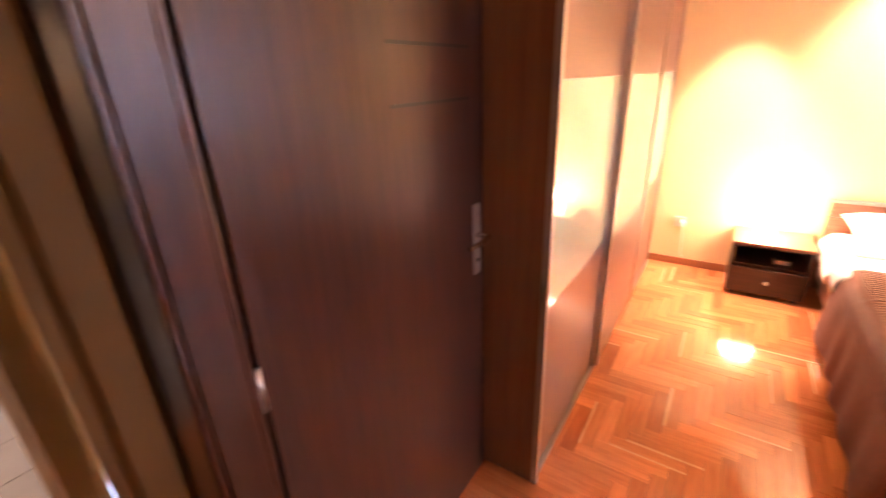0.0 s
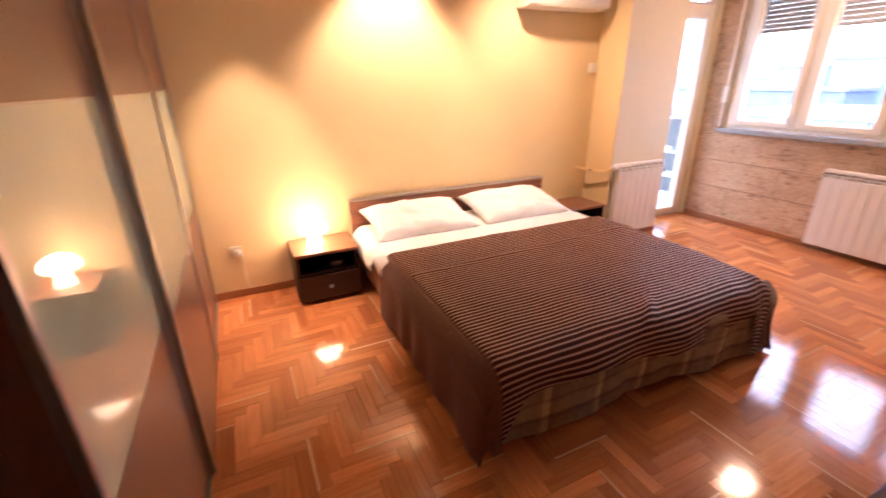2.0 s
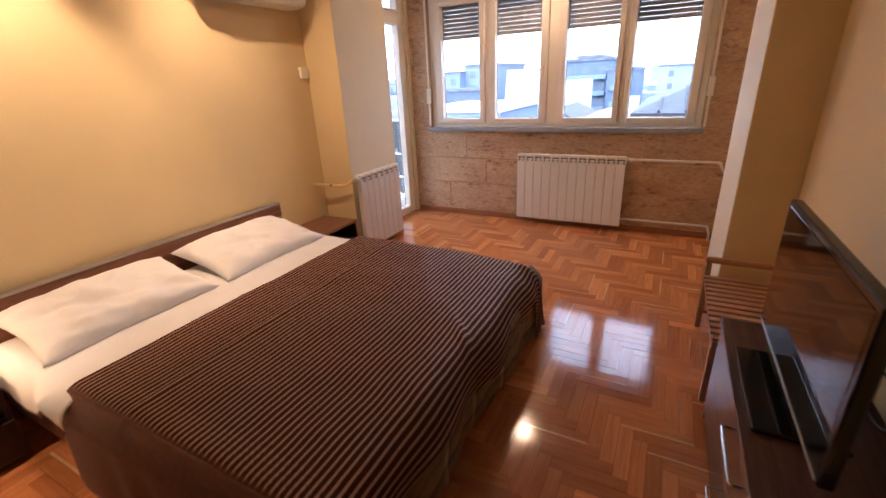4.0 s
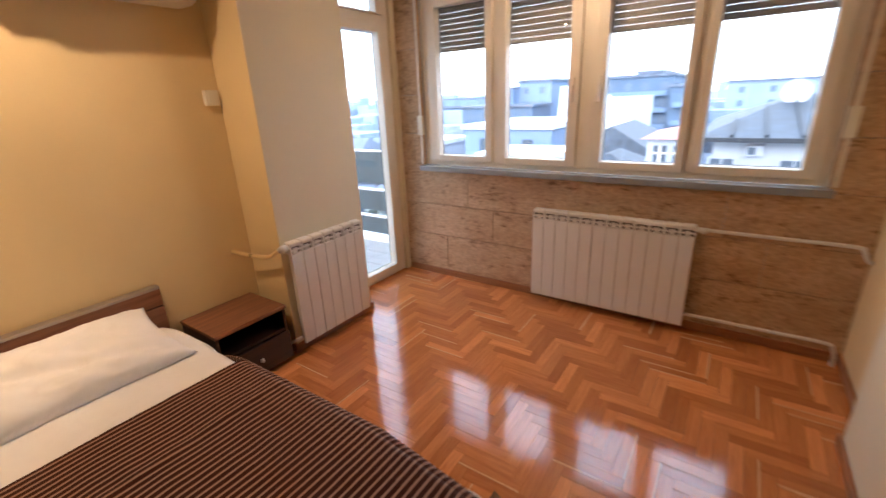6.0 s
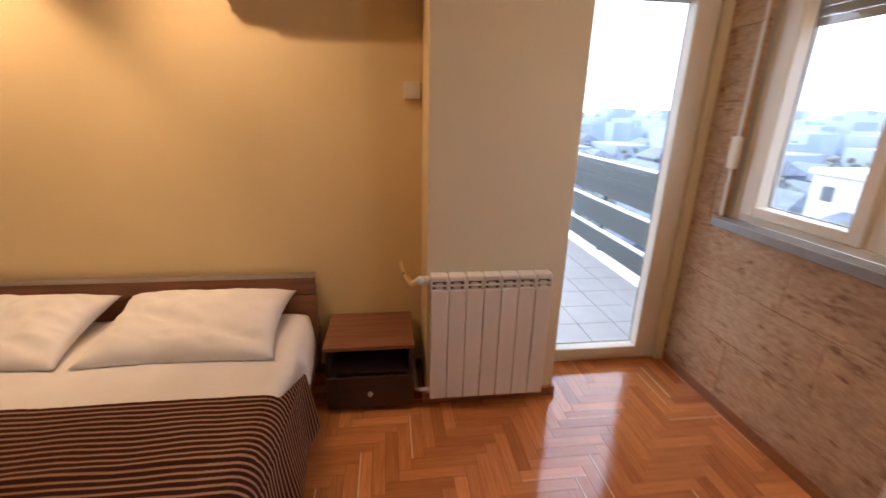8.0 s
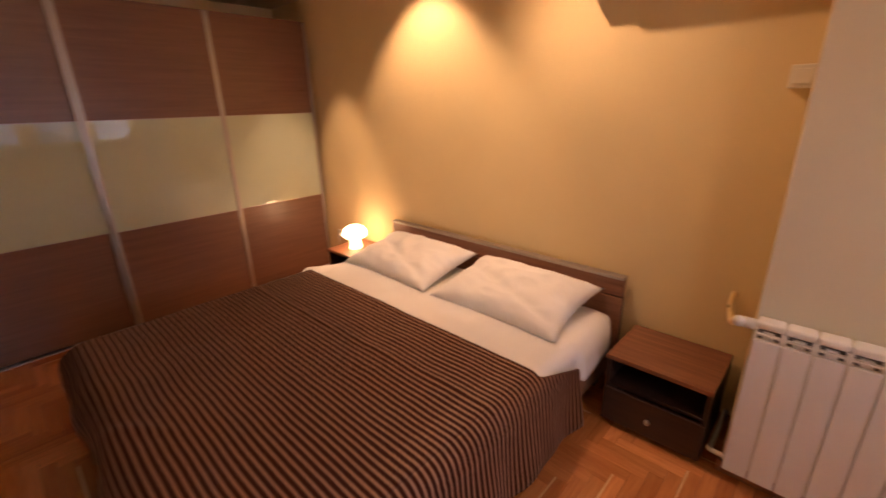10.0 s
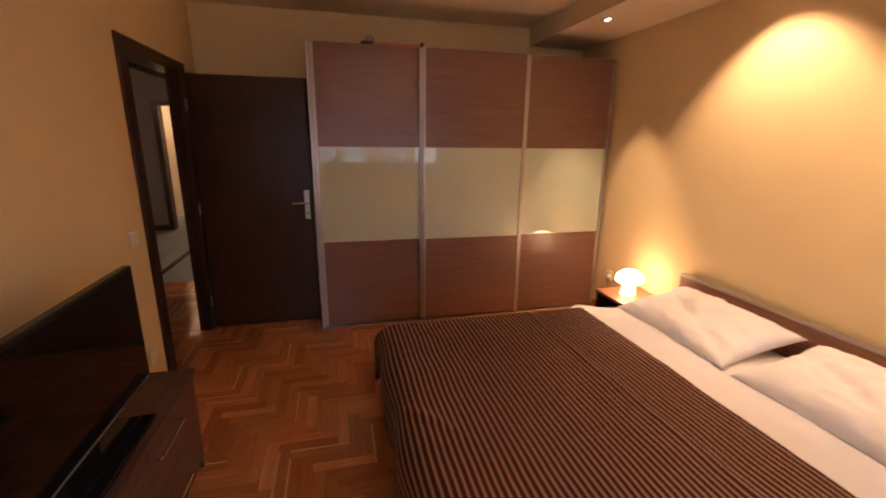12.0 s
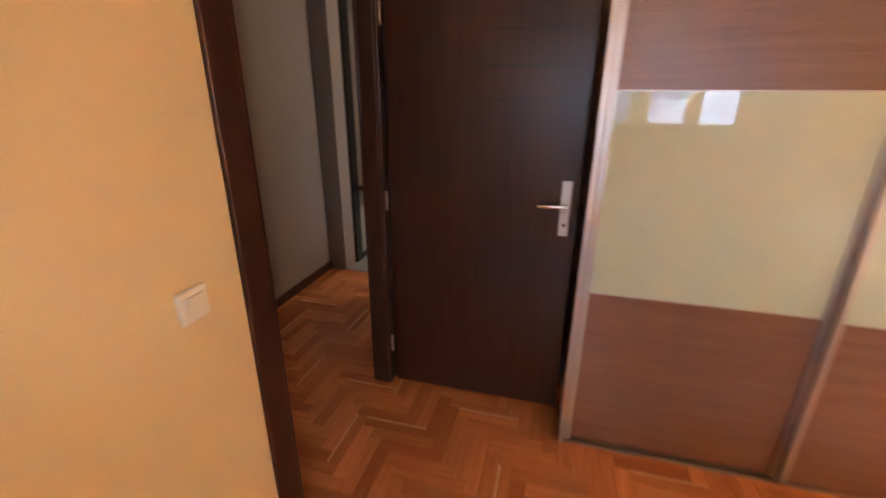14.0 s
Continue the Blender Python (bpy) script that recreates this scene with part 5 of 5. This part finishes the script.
building(44, 31.0, 52, 38.0, -3.6, "plaster_a", "white low building with a flat roof", floors_shown=1, roof_mat="white_roof")
building(38, 6.5, 50, 14, -3.2, "plaster_b", "dark grey building with a hipped roof", roof="hip", roof_mat="near_roof")
building(30, 6.2, 36, 10.5, -3.4, "plaster_b", "dark grey house with a hipped roof", roof="hip", roof_mat="near_roof")
building(95, 13, 120, 26, 3.9, "plaster_b", "large apartment block in haze-tinted grey-blue", win=3, floors_shown=6)
building(98, 15.5, 118, 20.0, 4.6, "plaster_b", "roof storey of the grey apartment block", win=3, floors_shown=1)
building(90, 8.0, 112, 13, 1.9, "plaster_b", "stepped wing of the grey apartment block", win=3, floors_shown=5)
building(95, 36.5, 115, 44, 4.2, "plaster_c", "grey apartment block with rows of windows", win=3, floors_shown=3)
building(92, 44, 112, 50.5, 2.9, "plaster_c", "grey apartment block beside its taller neighbour", win=3, floors_shown=3)
building(84, 36, 94, 52, -0.6, "plaster_b", "dark lower wing before the apartment block", win=3, floors_shown=3)
building(150, 24, 180, 52, 3.5, "plaster_c", "skyline block in a haze-tinted colour", win=5)
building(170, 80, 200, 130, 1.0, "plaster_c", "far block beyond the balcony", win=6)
building(70, -45, 100, -14, 1.0, "plaster_b", "long apartment block in a haze-tinted colour", win=4)
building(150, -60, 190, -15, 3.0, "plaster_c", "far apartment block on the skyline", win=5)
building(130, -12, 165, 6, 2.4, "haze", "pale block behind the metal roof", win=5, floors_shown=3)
rng = random.Random(5)
far = thing("far_town", (260, 0, GROUND), "far town blocks in haze-tinted colours", "town", kind="stuff")
bm = bmesh.new()
for k in range(420):
    d, a = rng.uniform(110, 520), radians(rng.uniform(-35, 75))
    x, y = 10 + d * math.cos(a), d * math.sin(a)
    w, l, t = rng.uniform(6, 16), rng.uniform(6, 18), GROUND + rng.uniform(5, 11) + d * 0.027
    block(bm, x, y, GROUND, x + w, y + l, t)
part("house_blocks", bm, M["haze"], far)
bm = bmesh.new()
for k in range(160):
    d, a = rng.uniform(35, 170), radians(rng.uniform(-35, 80))
    x, y = 10 + d * math.cos(a), d * math.sin(a)
    w, l, t = rng.uniform(6, 11), rng.uniform(7, 13), GROUND + rng.uniform(5, 9)
    block(bm, x, y, GROUND, x + w, y + l, t)
    q = [bm.verts.new(p) for p in ((x - .4, y - .4, t), (x + w + .4, y - .4, t), (x + w + .4, y + l + .4, t), (x - .4, y + l + .4, t))]
    e = [bm.verts.new(p) for p in ((x + w / 2, y + 1, t + 2.4), (x + w / 2, y + l - 1, t + 2.4))]
    for f in ((q[0], q[1], e[0]), (q[1], q[2], e[1], e[0]), (q[2], q[3], e[1]), (q[3], q[0], e[0], e[1])):
        bm.faces.new(f)
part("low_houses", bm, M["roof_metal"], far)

wood_far = thing("far_trees", (80, 40, GROUND), "dark bare trees between the houses", "trees", kind="stuff")
bm = bmesh.new()
for k in range(60):
    d, a = rng.uniform(30, 110), radians(rng.uniform(5, 75))
    x, y, h = 10 + d * math.cos(a), d * math.sin(a), rng.uniform(7, 12)
    rod(bm, (x, y, GROUND), (x, y, GROUND + h * 0.6), 0.25, 0.12, 6)
    for c in range(26):
        s = rng.uniform(0.35, 0.9)
        p = Vector((x + rng.gauss(0, 1.5), y + rng.gauss(0, 1.5), GROUND + h * rng.uniform(0.45, 1.0)))
        t = bmesh.new()
        bmesh.ops.create_icosphere(t, subdivisions=1, radius=s)
        for v in t.verts:
            v.co *= rng.uniform(0.6, 1.3)
        join(bm, t, Matrix.Translation(p))
part("tree_clumps", bm, M["leaf"], wood_far)

# ---- parquet, laid in herringbone ----
pf = thing("floor", (2.2, 2.2, 0), "glossy oak parquet laid in herringbone", "floor", kind="structure")
boxes("floor_bed", M["subfloor"], pf, (WEST_X, 0.40, -0.05, EAST_X + 0.02, HEAD_Y, -0.003))
boxes("hall_floor_bed", M["subfloor"], pf, (-1.58, -0.63, -0.05, 1.3, 0.40, -0.003))
PW, PN, GAP = 0.060, 5, 0.0005
share = {}


def block_mesh(lx, ly, mat, pale):
    key = (round(lx, 4), round(ly, 4), mat, pale)
    if key not in share:
        t = bmesh.new()
        block(t, 0, 0, -0.003, lx, ly, 0.0, bevel=0.0, m=None)
        top = [v for v in t.verts if v.co.z > -0.001]
        for v in top:
            v.co.x += 0.0004 if v.co.x < lx / 2 else -0.0004
            v.co.y += 0.0004 if v.co.y < ly / 2 else -0.0004
        me = bpy.data.meshes.new("parquet_block")
        bmesh.ops.recalc_face_normals(t, faces=t.faces)
        t.to_mesh(me)
        t.free()
        me.materials.append(M[mat])
        if pale:  # a pale sapwood strip along one long edge
            strip = bmesh.new()
            wx, wy = (lx - 0.0008, 0.009) if lx > ly else (0.009, ly - 0.0008)
            strip.from_mesh(me)
            quad = [strip.verts.new(p) for p in ((0.0004, 0.0004, 0.0002), (wx, 0.0004, 0.0002), (wx, wy, 0.0002), (0.0004, wy, 0.0002))]
            strip.faces.new(quad).material_index = 1
            strip.to_mesh(me)
            strip.free()
            me.materials.append(M["sapwood"])
        share[key] = me
    return share[key]


rest = {"parquet_x": bmesh.new(), "parquet_y": bmesh.new()}
made = 0
XA, YA, XB, YB = -1.60, -0.64, EAST_X + 0.02, HEAD_Y
ni, nj = int((XB - XA) / PW) + 12, int((YB - YA) / PW) + 12
for j in range(-8, nj):
    for i in range(-8, ni):
        d = (i - j) % (2 * PN)
        if d == 0:
            x0, y0, x1, y1, mat = i, j, i + PN, j + 1, "parquet_x"
        elif d == 2 * PN - 1:
            x0, y0, x1, y1, mat = i, j, i + 1, j + PN, "parquet_y"
        else:
            continue
        x0, x1 = XA + x0 * PW, XA + x1 * PW
        y0, y1 = YA + y0 * PW, YA + y1 * PW
        x0, x1, y0, y1 = max(x0, XA), min(x1, XB), max(y0, YA), min(y1, YB)
        if y0 > 0.38:
            x0, y0 = max(x0, WEST_X), max(y0, 0.40)
        else:
            x0, x1, y0 = max(x0, -1.58), min(x1, 1.30), max(y0, -0.63)
            if x0 < WEST_X or x1 > EAST_X:
                y1 = min(y1, 0.38)
        if x1 - x0 < 0.004 or y1 - y0 < 0.004:
            continue
        lift = rng.uniform(-0.0003, 0.0003)
        if 2.85 < x0 < 4.6 and 0.95 < y0 < 3.45 and made < 300:
            ob = new("parquet_block", block_mesh(x1 - x0 - GAP, y1 - y0 - GAP, mat, rng.random() < 0.11))
            ob.parent = pf
            ob.matrix_parent_inverse = pf.matrix_basis.inverted()
            ob.location = (x0 + GAP / 2, y0 + GAP / 2, lift)
            ob.rotation_euler = (rng.gauss(0, 0.0025), rng.gauss(0, 0.0025), 0)
            made += 1
        else:
            field = rest[mat]
            vs = [field.verts.new((x, y, z)) for z, e in ((-0.003, 0.0), (lift, 0.0004)) for x, y in
                  ((x0 + GAP / 2 + e, y0 + GAP / 2 + e), (x1 - GAP / 2 - e, y0 + GAP / 2 + e), (x1 - GAP / 2 - e, y1 - GAP / 2 - e), (x0 + GAP / 2 + e, y1 - GAP / 2 - e))]
            tx, ty = rng.gauss(0, 0.0025), rng.gauss(0, 0.0025)
            for q in vs[4:]:
                q.co.z += (q.co.x - (x0 + x1) / 2) * tx + (q.co.y - (y0 + y1) / 2) * ty
            if rng.random() < 0.11:
                w = rng.uniform(0.006, 0.013)
                if x1 - x0 > y1 - y0:
                    p, q = [field.verts.new((c.co.x, c.co.y + w, c.co.z)) for c in (vs[4], vs[5])]
                    field.faces.new((vs[4], vs[5], q, p)).material_index = 1
                    field.faces.new((p, q, vs[6], vs[7]))
                else:
                    p, q = [field.verts.new((c.co.x + w, c.co.y, c.co.z)) for c in (vs[4], vs[7])]
                    field.faces.new((vs[4], p, q, vs[7])).material_index = 1
                    field.faces.new((p, vs[5], vs[6], q))
            else:
                field.faces.new(vs[4:])
            for k in range(4):
                field.faces.new((vs[k], vs[(k + 1) % 4], vs[4 + (k + 1) % 4], vs[4 + k]))
for name, key in (("parquet_field", "x"), ("parquet_field_cross", "y")):
    pieces = part(name, rest["parquet_" + key], M["field_" + key], pf)
    pieces.data.materials.append(M["sapwood"])
    pieces["kind"] = "stuff"
